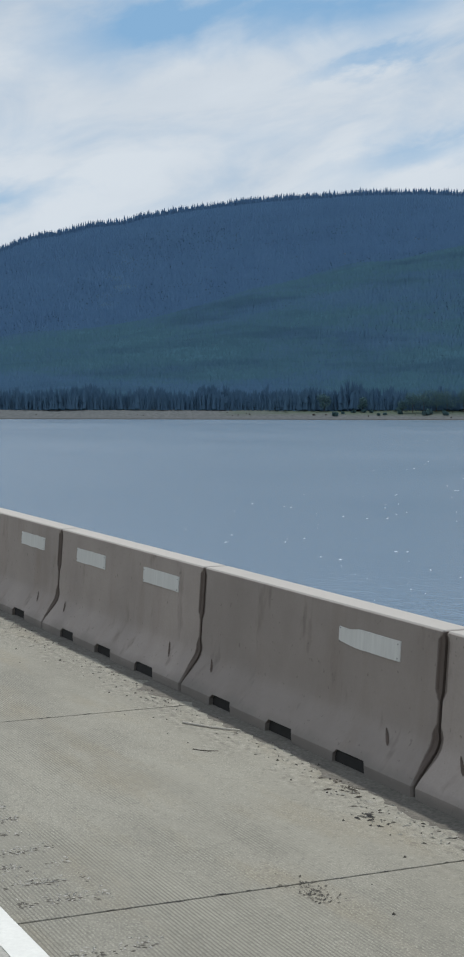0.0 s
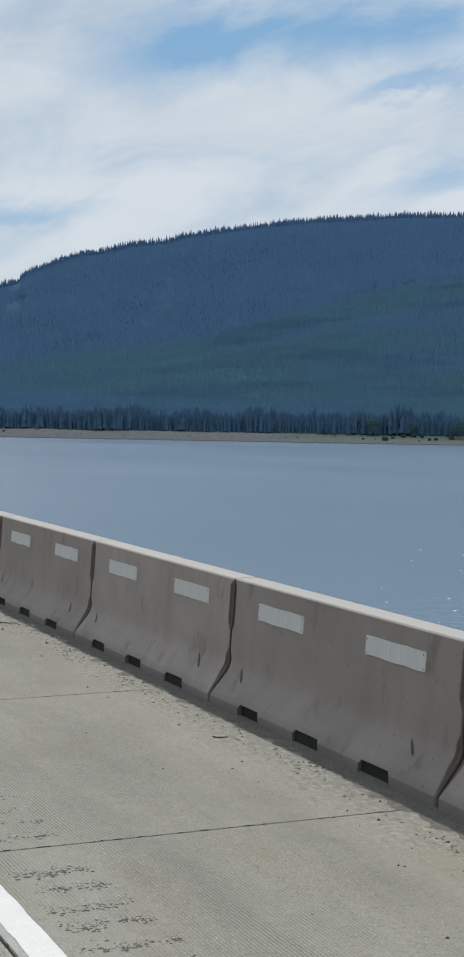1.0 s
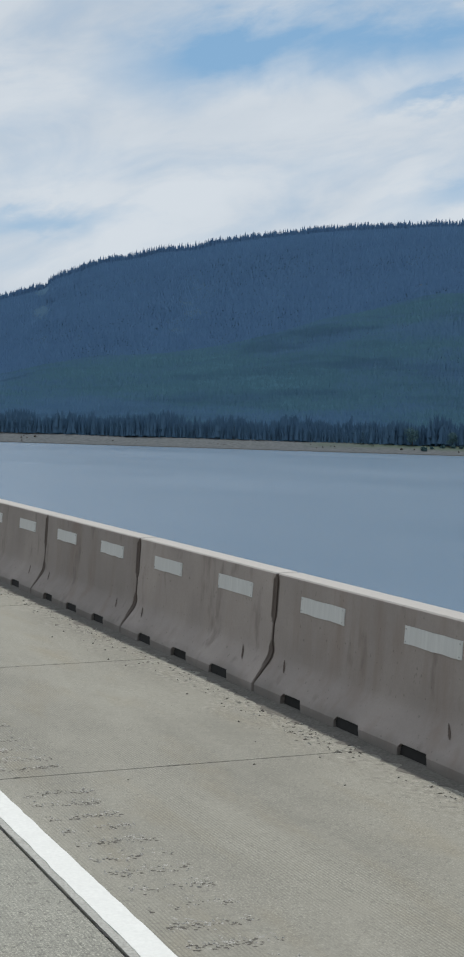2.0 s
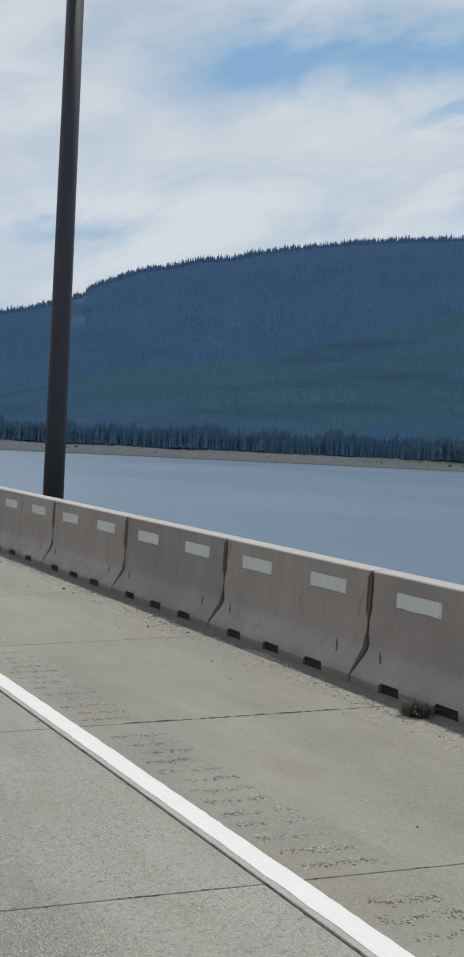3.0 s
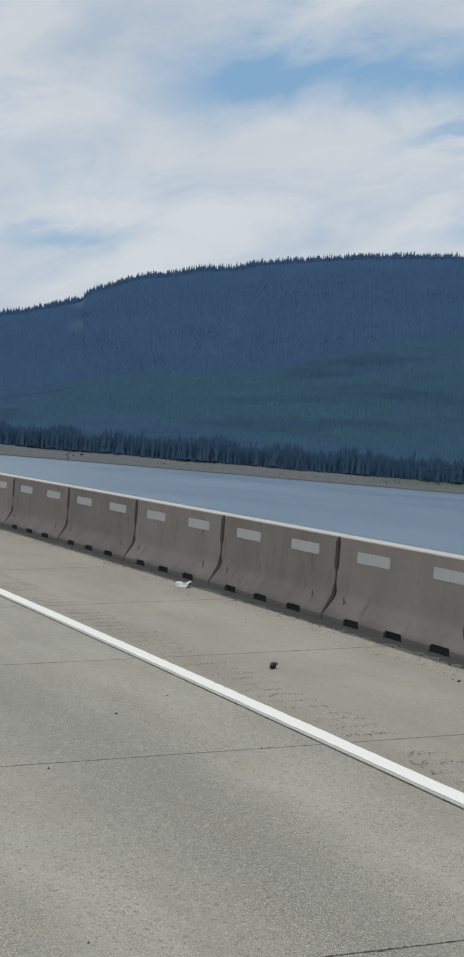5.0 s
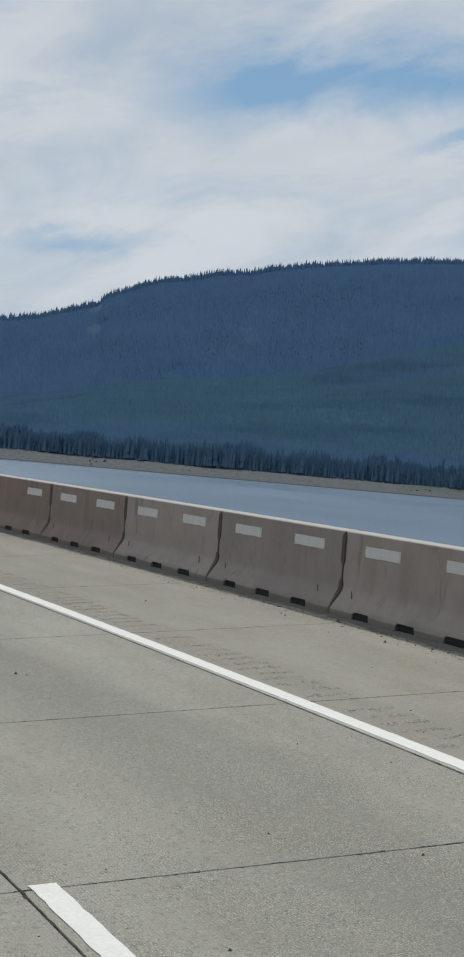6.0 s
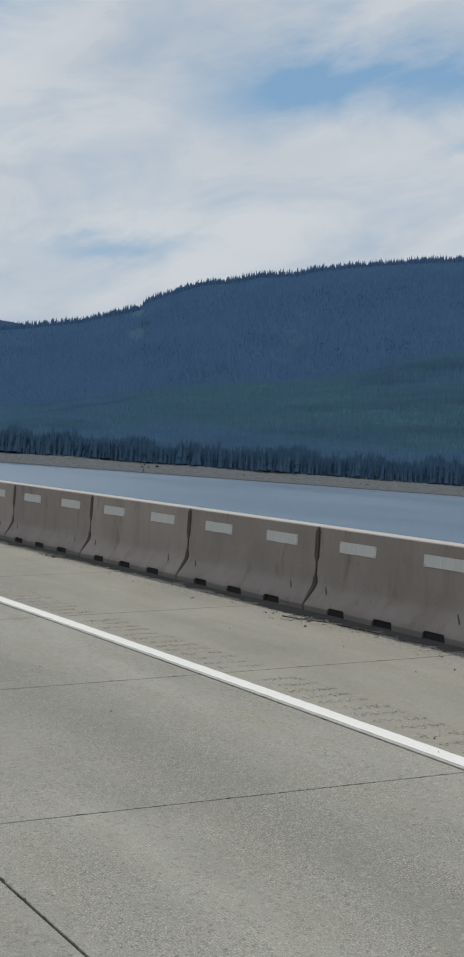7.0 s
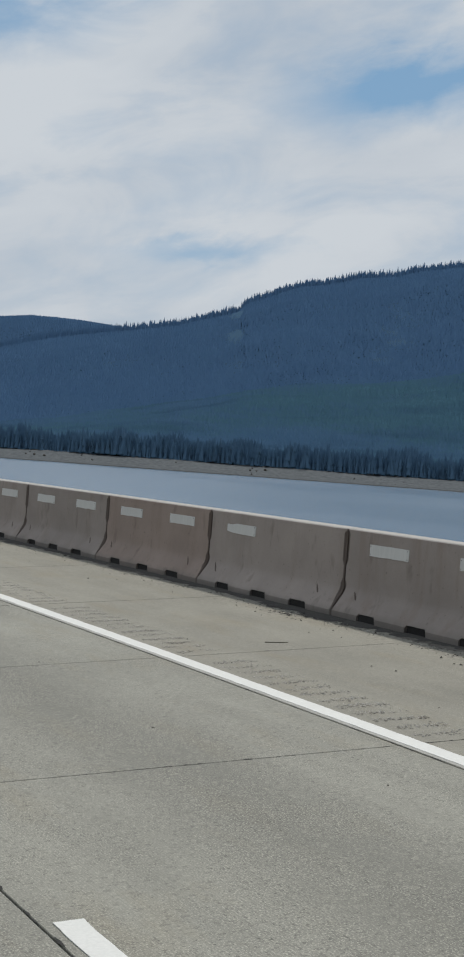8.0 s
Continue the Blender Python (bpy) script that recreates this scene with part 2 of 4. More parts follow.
def barrier_material():
    m, n = material("barrier_concrete")
    at = n.add("ShaderNodeTexCoord", 3)
    luck = n.add("ShaderNodeObjectInfo", "Random")
    shift = n.add("ShaderNodeCombineXYZ", in_0=n.math("MULTIPLY", luck, 37.0), in_1=n.math("MULTIPLY", luck, 11.0), in_2=0.0)
    at2 = n.add("ShaderNodeVectorMath", operation="ADD", in_0=at, in_1=shift)
    streaks = n.noise(n.add("ShaderNodeVectorMath", operation="MULTIPLY", in_0=at2, in_1=(2.2, 2.2, 0.35)), 1.6, 5.0, 0.6)
    blotch = n.noise(at2, 1.3, 5.0, 0.6)
    grain = n.noise(at2, 60.0, 3.0, 0.65)
    pits = n.noise(at2, 24.0, 2.0, 0.5)
    base = (0.330, 0.286, 0.258)
    c = n.mix(n.span(blotch, 0.3, 0.7), [x * 0.84 for x in base], [x * 1.08 for x in base])
    c = n.mix(n.span(streaks, 0.52, 0.74, 0.0, 0.30), c, (0.20, 0.155, 0.125))
    c = n.mix(n.math("MULTIPLY", n.span(streaks, 0.50, 0.70, 0.0, 0.40), n.span(luck, 0.55, 0.9)), c, (0.25, 0.185, 0.152))
    smear = n.noise(n.add("ShaderNodeVectorMath", operation="MULTIPLY", in_0=at2, in_1=(2.6, 2.6, 1.1)), 1.5, 3.0, 0.6)
    c = n.mix(n.span(smear, 0.60, 0.72, 0.0, 0.55), c, (0.150, 0.122, 0.108))
    c = n.mix(1.0, c, n.add("ShaderNodeObjectInfo", "Color"), "MULTIPLY")
    c = n.mix(n.span(grain, 0.35, 0.7, 0.0, 0.25), c, [x * 0.7 for x in base])
    c = n.mix(n.span(pits, 0.68, 0.74, 0.0, 0.5), c, (0.12, 0.10, 0.085))
    xyz = n.tree.nodes.new("ShaderNodeSeparateXYZ")
    n.tree.links.new(at, xyz.inputs[0])
    # rust and grime that ran down beside the ends, and splash from the road along the foot
    end = n.math("ABSOLUTE", n.math("SUBTRACT", xyz.outputs[0], 0.0))
    end = n.math("ADD", end, n.math("MULTIPLY", n.math("SUBTRACT", streaks, 0.5), 0.05))
    up = xyz.outputs[2]
    wide = n.math("ADD", n.math("MULTIPLY", n.math("MULTIPLY", n.span(up, 0.60, 0.67), n.span(up, 1.02, 0.98)), 0.044), n.math("MULTIPLY", n.math("MULTIPLY", n.span(up, 0.46, 0.39), n.span(up, 0.10, 0.26)), 0.042))
    c = n.mix(n.span(n.math("ADD", end, wide), 1.872, 1.888, 0.0, 0.88), c, (0.085, 0.064, 0.053))
    # top edge coloured paler, for the sunlight that strikes it
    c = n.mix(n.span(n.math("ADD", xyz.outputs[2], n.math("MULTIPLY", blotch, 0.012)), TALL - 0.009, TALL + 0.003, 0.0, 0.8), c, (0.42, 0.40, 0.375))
    splash = n.math("ADD", xyz.outputs[2], n.math("MULTIPLY", n.math("SUBTRACT", blotch, 0.5), 0.18))
    c = n.mix(n.span(splash, 0.05, 0.15, 0.75, 0.0), c, (0.165, 0.15, 0.135))
    finish(n, c, 0.9, n.math("ADD", grain, pits), 0.35, 0.004)
    return m


TALL = 1.042  # the barrier's height
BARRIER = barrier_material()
HOLLOW = plain("shaded_hollow", (0.018, 0.017, 0.016), 0.95)
RUST = plain("rust_stain", (0.105, 0.078, 0.064), 0.95)
PLATE = plain("reflective_sheet", (0.60, 0.60, 0.58), 0.45, 0.09, 34.0, stretch=(1, 1, 0.06))
STEEL = plain("brown_steel", (0.021, 0.019, 0.031), 0.6, 0.25, 6.0, 0.0, stretch=(1, 1, 0.15))
GRAVEL = plain("gravel", (0.20, 0.185, 0.16), 0.95, 0.45, 3.0, bump=0.8, distance=0.03)


def water_material():
    m, n = material("lake_water")
    at = place(n)
    a = n.noise(spread(n, 0.55, 0.9, 1.0), 1.0, 3.0, 0.6)
    b = n.noise(spread(n, 0.07, 0.10, 1.0), 1.0, 3.0, 0.55)
    c = n.noise(spread(n, 0.006, 0.009, 1.0), 1.0, 2.0, 0.5)
    wave = n.math("ADD", n.math("MULTIPLY", a, 0.38), n.math("MULTIPLY", b, 0.28))
    color = n.mix(c, (0.086, 0.143, 0.210), (0.100, 0.158, 0.226))
    finish(n, color, n.span(c, 0.35, 0.65, 0.22, 0.26), wave, 0.35, 0.5, specular=0.5, in_IOR=1.333)
    return m


WATER = water_material()


def ground_material():
    m, n = material("stony_ground")
    at = place(n)
    xyz = n.tree.nodes.new("ShaderNodeSeparateXYZ")
    n.tree.links.new(at, xyz.inputs[0])
    a = n.noise(spread(n, 0.02, 0.02, 0.02), 1.0, 5.0, 0.65)
    b = n.noise(spread(n, 0.3, 0.3, 0.3), 1.0, 4.0, 0.6)
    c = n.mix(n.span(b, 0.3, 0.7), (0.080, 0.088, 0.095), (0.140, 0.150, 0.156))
    grass = n.mix(b, (0.060, 0.082, 0.066), (0.090, 0.114, 0.088))
    low = n.math("ADD", xyz.outputs[2], n.math("MULTIPLY", n.math("SUBTRACT", a, 0.5), 5.0))
    green = n.math("MULTIPLY", n.span(low, -5.5, -2.0), n.span(n.math("ADD", xyz.outputs[1], n.math("MULTIPLY", a, 420.0)), 760.0, 900.0))
    c = n.mix(green, c, grass)
    c = n.mix(n.span(n.math("ADD", xyz.outputs[2], n.math("MULTIPLY", b, 0.5)), LAKE + 0.55, LAKE + 1.1, 0.75, 0.0), c, (0.045, 0.046, 0.045))
    # ground of the far slopes takes on the forest's painted haze blue
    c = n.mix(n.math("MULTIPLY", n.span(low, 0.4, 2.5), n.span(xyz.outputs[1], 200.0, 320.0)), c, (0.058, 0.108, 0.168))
    finish(n, c, 0.95, b, 0.5, 0.3, specular=0.0)
    return m


LAKE = -8.0
GROUND = ground_material()


def leaf_material(name, dark, light, stand=None):
    """Needles or leaves, every tree a little different; stand: the tone of whole stands of another kind between."""
    m, n = material(name)
    luck = n.add("ShaderNodeNewGeometry", "Random Per Island")
    luck2 = n.add("ShaderNodeObjectInfo", "Random")
    big = n.noise(spread(n, 0.009, 0.009, 0.02), 1.0, 5.0, 0.65)
    f = n.math("ADD", n.math("MULTIPLY", luck, 0.25), n.math("ADD", n.math("MULTIPLY", luck2, 0.15), n.math("MULTIPLY", n.span(big, 0.35, 0.65), 0.5)))
    c = n.mix(f, dark, light)
    if stand is not None:
        area = n.noise(spread(n, 0.0032, 0.0032, 0.016), 1.0, 5.0, 0.68)
        area = n.math("ADD", area, n.math("MULTIPLY", n.math("SUBTRACT", luck, 0.5), 0.10))
        c = n.mix(n.span(area, 0.42, 0.58), c, stand)
        c = n.mix(n.span(area, 0.60, 0.70, 0.0, 0.8), c, [x * 1.30 for x in stand])
        dim = n.noise(spread(n, 0.006, 0.004, 0.03), 1.0, 4.0, 0.6)
        c = n.mix(n.span(dim, 0.50, 0.64, 0.0, 0.55), c, [x * 0.72 for x in dark])
    finish(n, c, 0.95, specular=0.0)
    return m


# the blue haze of the distance is put into these leaf colours
HAZY_CONIFER = leaf_material("hazy_conifer_needles", (0.090, 0.166, 0.274), (0.103, 0.187, 0.300))
HAZY_GREEN = leaf_material("young_forest", (0.092, 0.173, 0.270), (0.111, 0.199, 0.293), (0.094, 0.187, 0.238))
HAZY_SHORE = leaf_material("hazy_shore_needles", (0.070, 0.130, 0.204), (0.088, 0.158, 0.232))
HAZY_BROAD = leaf_material("hazy_broad_leaves", (0.085, 0.152, 0.168), (0.112, 0.188, 0.190))
BARK = plain("bark", (0.08, 0.06, 0.05), 0.95, 0.3, 8.0)


# ---- building helpers ----
def part(name, bm, mat, parent=None, label="", smooth=False):
    """Links a bmesh as one mesh object, under a thing or a part where one is given."""
    me = bpy.data.meshes.new(name)
    bm.to_mesh(me)
    bm.free()
    me.materials.append(mat)
    if smooth:
        for f in me.polygons:
            f.use_smooth = True
    ob = new(name, me)
    if parent is not None:
        ob.parent = parent
    if label:
        tagged(ob, label)
    return ob


def solid(name, verts, faces, mat, parent=None, smooth=False):
    me = bpy.data.meshes.new(name)
    me.from_pydata([tuple(v) for v in verts], [], faces)
    me.validate()
    me.materials.append(mat)
    if smooth:
        for f in me.polygons:
            f.use_smooth = True
    ob = new(name, me)
    if parent is not None:
        ob.parent = parent
    return ob


def box_bm(x, y, z, at=(0, 0, 0), bevel=0.0):
    bm = bmesh.new()
    bmesh.ops.create_cube(bm, size=1.0)
    for v in bm.verts:
        v.co = Vector((v.co.x * x + at[0], v.co.y * y + at[1], v.co.z * z + at[2]))
    if bevel:
        bmesh.ops.bevel(bm, geom=bm.edges[:], offset=bevel, segments=1, affect="EDGES")
    return bm


# ---- the land: road bed, lake bed, far shore, valley and mountains in one sheet ----
HUB = Vector((-120.0, -5.0))  # the middle of the drive
SHORE_AT, SHORE_WAY = Vector((-1353.5, 470.6)), Vector((0.4575, 0.8892))
RIDGE = ((30.09, 385), (50.09, 445), (56.89, 441), (58.19, 446), (60.39, 446), (62.49, 440), (64.69, 431), (66.79, 413), (68.09, 402), (68.99, 387), (70.09, 381), (71.19, 364), (72.09, 356), (73.29, 327), (73.79, 317), (74.09, 298), (75.29, 276), (76.09, 262), (77.49, 247), (80.09, 222), (84.09, 160), (100.09, 125))
LEFT_HILL = ((60.1, 149), (74.1, 289), (76.1, 315), (77.5, 321), (78.4, 329), (79.4, 335), (80.8, 337), (82.1, 325), (84.1, 304), (100.1, 259))
SPUR = ((30.09, 260), (56.39, 250), (60.09, 224), (62.09, 202), (64.09, 183), (66.09, 158), (68.09, 138), (70.09, 126), (72.09, 115), (74.09, 100), (75.49, 85), (77.49, 62), (80.09, 35), (84.09, 20), (100.09, 15))


def table(rows, a):
    return float(np.interp(a, [r[0] for r in rows], [r[1] for r in rows]))


def ease(v):
    v = min(max(v, 0.0), 1.0)
    return v * v * (3 - 2 * v)


def line_y(x):
    k = min(max(-x - S_FIRST, 0), len(LINE) - 1.001)
    i = int(k)
    return LINE[i].y + (LINE[i + 1].y - LINE[i].y) * (k - i)


def far_land(x, y):
    """The height of the land beyond the lake."""
    d = Vector((x, y)) - HUB
    r, a = d.length, math.degrees(math.atan2(-d.x, d.y))
    if not 20 < a < 118:
        return LAKE - 6.0 if a < 20 else LAKE - 6.0 + 60 * ease((r - 900) / 900)
    q = (d - (SHORE_AT - HUB)).dot(Vector((-SHORE_WAY.y, SHORE_WAY.x)))  # metres behind the shoreline
    rough = noise.noise((x * 0.02, y * 0.02, 0.3)) * 0.5 + noise.noise((x * 0.005, y * 0.005, 2.3)) * 0.8
    if q < 60:
        return max(LAKE - 25.0, LAKE + 0.135 * q + 0.4 * rough)
    spur, ridge, left = table(SPUR, a) - 9, table(RIDGE, a) - 14, table(LEFT_HILL, a) - 8
    z = 0.2 + 11 * ease((q - 60) / 350)
    z += (spur - 11) * ease((r - 1620) / 830) if spur > 11 else 0.0
    if r > 2450:
        z -= 0.16 * (spur - 11) * math.sin(math.pi * min((r - 2450) / 420, 1.0))
    if r > 2700:
        z += (ridge + 5 - spur) * ease((r - 2620) / 780)
    if r > 3400:
        z -= min((r - 3400) * 0.35, 150)
    if r > 3700:
        z = z + (left - z) * ease((r - 3700) / 700)
    if r > 4420:
        z -= (r - 4420) * 0.3
    gully = noise.noise((x * 0.0035, y * 0.0035, 7.1)) * 0.7 + noise.noise((x * 0.009, y * 0.009, 3.1)) * 0.35
    z += gully * 26 * ease((r - 1700) / 500) * (1 - ease((r - 3150) / 200))
    return z + rough


def land(x, y):
    n = y - line_y(x)
    s = min(max(-x, -59), 455)
    if n > 400 or x < -640:
        return far_land(x, y)
    level = road(s, max(min(n, 0.7), -14.0)).z
    if n < -14.5:
        return level - 0.5 + max(-n - 24, 0) * 0.22 if n > -320 else level + 65
    if n < 0.80:
        return level - 0.3
    top = road(s, 0.7).z - 0.03
    return max(top - max(n - 0.82, 0) * 0.5, LAKE - 6.0)


def land_sheet():
    xs = [-4900 + 50 * k for k in range(84)] + [-700 + 25 * k for k in range(10)] + [-450 + 6 * k for k in range(90)] + [90 + 60 * k for k in range(50)]
    ns = [-3000, -1800, -900, -320, -200, -120, -70, -40, -24, -14.6, -14.4, 0.76, 0.82, 1.6, 2.4, 3.4, 4.6, 7, 11, 16, 22, 40, 70, 110, 150, 190, 230, 270, 310, 350] + [401 + 45 * k for k in range(72)]
    verts = []
    for x in xs:
        y0 = line_y(x)
        for n in ns:
            z = land(x, y0 + n)
            verts.append((x, y0 + n, z + 0.3 * ease((z - 14) / 20) if n > 400 else z))
    w = len(ns)
    faces = [(i * w + j, (i + 1) * w + j, (i + 1) * w + j + 1, i * w + j + 1) for i in range(len(xs) - 1) for j in range(w - 1)]
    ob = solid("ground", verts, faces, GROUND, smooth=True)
    ob.data.flip_normals()
    return tagged(ob, "gravelly lake shore and wooded mountain slopes", "ground", kind="structure")


land_sheet()
lake = solid("water", [(-4800, -900, LAKE), (3000, -900, LAKE), (3000, 4300, LAKE), (-4800, 4300, LAKE)], [(0, 1, 2, 3)], WATER)
tagged(lake, "wide grey-blue lake with small wind ripples", "lake", kind="structure")


# ---- the road: concrete slabs with sunk joints, painted lines ----
SLAB, SLAB_FROM = 4.551, 6.3
STRAY = ((3.0, 0.11), (12.2, -0.04), (22.5, -0.16), (26.5, -0.22), (30.5, -0.28), (34.5, -0.1), (43.0, -0.04), (48.5, 0.08), (52.5, 0.24), (56.0, 0.30))


def joint_at(k):
    """Where the k-th joint across the road lies; the slabs are not quite of one length."""
    return SLAB_FROM + SLAB * k + float(np.interp(k, [r[0] for r in STRAY], [r[1] for r in STRAY]))


STRIPS = ((-3.098, 0.76, SHOULDER), (-6.82, -3.112, LANE), (-10.46, -6.835, LANE), (-14.1, -10.475, LANE))


def ribbon(name, s0, s1, n0, n1, h, mat, step=1.5, thick=0.003, worn=0.0):
    """A thin band that follows the road; worn: how far its edges stray."""
    rng = random.Random(int(s0 * 7) + 900)
    count = max(2, int((s1 - s0) / step) + 1)
    verts, faces = [], []
    for k in range(count):
        s = s0 + (s1 - s0) * k / (count - 1)
        d, e = rng.uniform(-worn, worn), rng.uniform(-worn, worn)
        verts += [road(s, n0 + d, h), road(s, n1 + e, h), road(s, n1 + e, h - thick), road(s, n0 + d, h - thick)]
    for k in range(count - 1):
        a, b = 4 * k, 4 * k + 4
        faces += [(a, b, b + 1, a + 1), (a + 1, b + 1, b + 2, a + 2), (a + 2, b + 2, b + 3, a + 3), (a + 3, b + 3, b, a)]
    faces += [(0, 1, 2, 3), (4 * count - 1, 4 * count - 2, 4 * count - 3, 4 * count - 4)]
    return solid(name, verts, faces, mat)


road_bed = ribbon("road", -52, 400, -14.1, 0.76, -0.016, SEAM, thick=0.2)
tagged(road_bed, "grey concrete highway with sealed joints between slabs", "road", kind="structure")
edge = ribbon("edge_line", -52, 400, -3.050, -2.890, 0.006, PAINT, 0.12, 0.005, 0.0045)
tagged(edge, "solid white painted line along the road shoulder", "road marking", kind="structure")
fade = ribbon("faded_rim", -52, 400, -3.094, -3.048, 0.003, FADED, 0.15, 0.002, 0.002)
fade.parent = edge

DASH_FROM, DASH_EVERY = 234.1, 12.2
for k in range(-22, 13):
    s = DASH_FROM + DASH_EVERY * k
    dash = ribbon("lane_line", s, s + 3.05, -6.765, -6.61, 0.006, PAINT, 0.1, 0.005, 0.005)
    tagged(dash, "white painted dash between two traffic lanes", "road marking", group="dashes between the lanes")


# ---- the barrier ----
PITCH = 3.81
FRONT = ((0.0, 0.0), (0.0, 0.085), (0.010, 0.100), (0.026, 0.122), (0.140, 0.275), (0.164, 0.315), (0.178, 0.36), (0.184, 0.43), (0.198, 0.62), (0.202, 0.67), (0.225, 0.985), (0.229, TALL - 0.012), (0.241, TALL))
PROFILE = FRONT + tuple((0.67 - n, z) for n, z in reversed(FRONT))
HOLES = ((0.61, 1.03), (1.66, 2.11), (2.73, 3.19))
HALF = PITCH / 2 - 0.015


def face_n(z):
    """The barrier's front face at the height z."""
    return float(np.interp(z, [p[1] for p in FRONT], [p[0] for p in FRONT]))


def loft(bm, rings):
    made = [[bm.verts.new((x, n, z)) for n, z in loop] for x, loop in rings]
    k = len(made[0])
    for a, b in zip(made, made[1:]):
        for i in range(k):
            bm.faces.new((a[i], a[(i + 1) % k], b[(i + 1) % k], b[i]))
    bm.faces.new(list(reversed(made[0])))
    bm.faces.new(made[-1])


def shrunk(loop, d):
    return [(0.335 + (n - 0.335) * (1 - d / 0.2), z - (d if z > 0.5 else 0)) for n, z in loop]


HOLE_TALL = 0.107


def pocketed(loop):
    """The profile beside an end, where the mating pockets are cut back."""
    return [(n + 0.012 if n < 0.335 and (0.2 < z < 0.4 or 0.65 < z < 1.0) else n, z) for n, z in loop]


def barrier_body():
    """One moulded piece: three drain hollows through the foot, worn ends and a tongue for the next piece's groove."""
    bm = bmesh.new()
    t = HOLE_TALL
    low = 0.7 * t
    raised = [(face_n(t + 0.003 * k), t + 0.003 * k) for k in range(4)] + list(PROFILE[4:])
    corner = [(face_n(low + 0.005 * k), low + 0.005 * k) for k in range(4)] + list(PROFILE[4:])
    rings = [(-HALF, shrunk(pocketed(PROFILE), 0.010)), (-HALF + 0.016, pocketed(PROFILE)), (-HALF + 0.030, pocketed(PROFILE)), (-HALF + 0.040, PROFILE)]
    for x0, x1 in HOLES:
        x0, x1 = -PITCH / 2 + x0, -PITCH / 2 + x1
        rings += [(x0, PROFILE), (x0 + 0.010, corner), (x0 + 0.04, raised), (x1 - 0.04, raised), (x1 - 0.010, corner), (x1, PROFILE)]
    tongue = [(0.335 + (n - 0.335) * 0.5, z * 0.80 + 0.01) for n, z in PROFILE]
    rings += [(HALF - 0.040, PROFILE), (HALF - 0.030, pocketed(PROFILE)), (HALF - 0.016, pocketed(PROFILE)), (HALF, shrunk(pocketed(PROFILE), 0.010)), (HALF, tongue), (HALF + 0.04, tongue)]
    loft(bm, rings)
    bmesh.ops.recalc_face_normals(bm, faces=bm.faces[:])
    return bm


def plate_bm(x0, x1, z0, z1, rng, worn=False):
    """A thin reflective panel fixed on the slanting upper face."""
    bm = bmesh.new()
    cols = 7
    front, back = [], []
    for k in range(cols):
        x = x0 + (x1 - x0) * k / (cols - 1)
        j = rng.uniform(-0.004, 0.004)
        lo, hi = z0 + j, z1 + j * 0.5
        if worn and k < 2:
            lo, hi = lo + (0.022, 0.006)[k], hi - (0.014, 0.020)[k]
        front.append([bm.verts.new((x, face_n(z) - 0.007, z)) for z in (lo, hi)])
        back.append([bm.verts.new((x, face_n(z) + 0.004, z)) for z in (lo, hi)])
    for k in range(cols - 1):
        f, g, b, c = front[k], front[k + 1], back[k], back[k + 1]
        bm.faces.new((f[0], g[0], g[1], f[1]))
        bm.faces.new((f[1], g[1], c[1], b[1]))
        bm.faces.new((f[0], b[0], c[0], g[0]))
    bm.faces.new((front[0][0], front[0][1], back[0][1], back[0][0]))
    bm.faces.new((front[-1][1], front[-1][0], back[-1][0], back[-1][1]))
    return bm


def slot_bm(x, z, w, t, lift=0.0):
    """A grimy lifting slot that stands a hair proud round its rim."""
    bm = bmesh.new()
    rim = []
    for k in range(10):
        a = 2 * math.pi * k / 10
        zz = z + math.sin(a) * t / 2
        rim.append(bm.verts.new((x + math.cos(a) * w / 2 * (0.75 if math.sin(a) > 0 else 1.1) - 2.0 * (face_n(zz) - face_n(z)), face_n(zz) - 0.004 - lift, zz)))
    mid = bm.verts.new((x, face_n(z) - 0.007 - lift, z))
    for k in range(10):
        bm.faces.new((rim[k], rim[(k + 1) % 10], mid))
    return bm


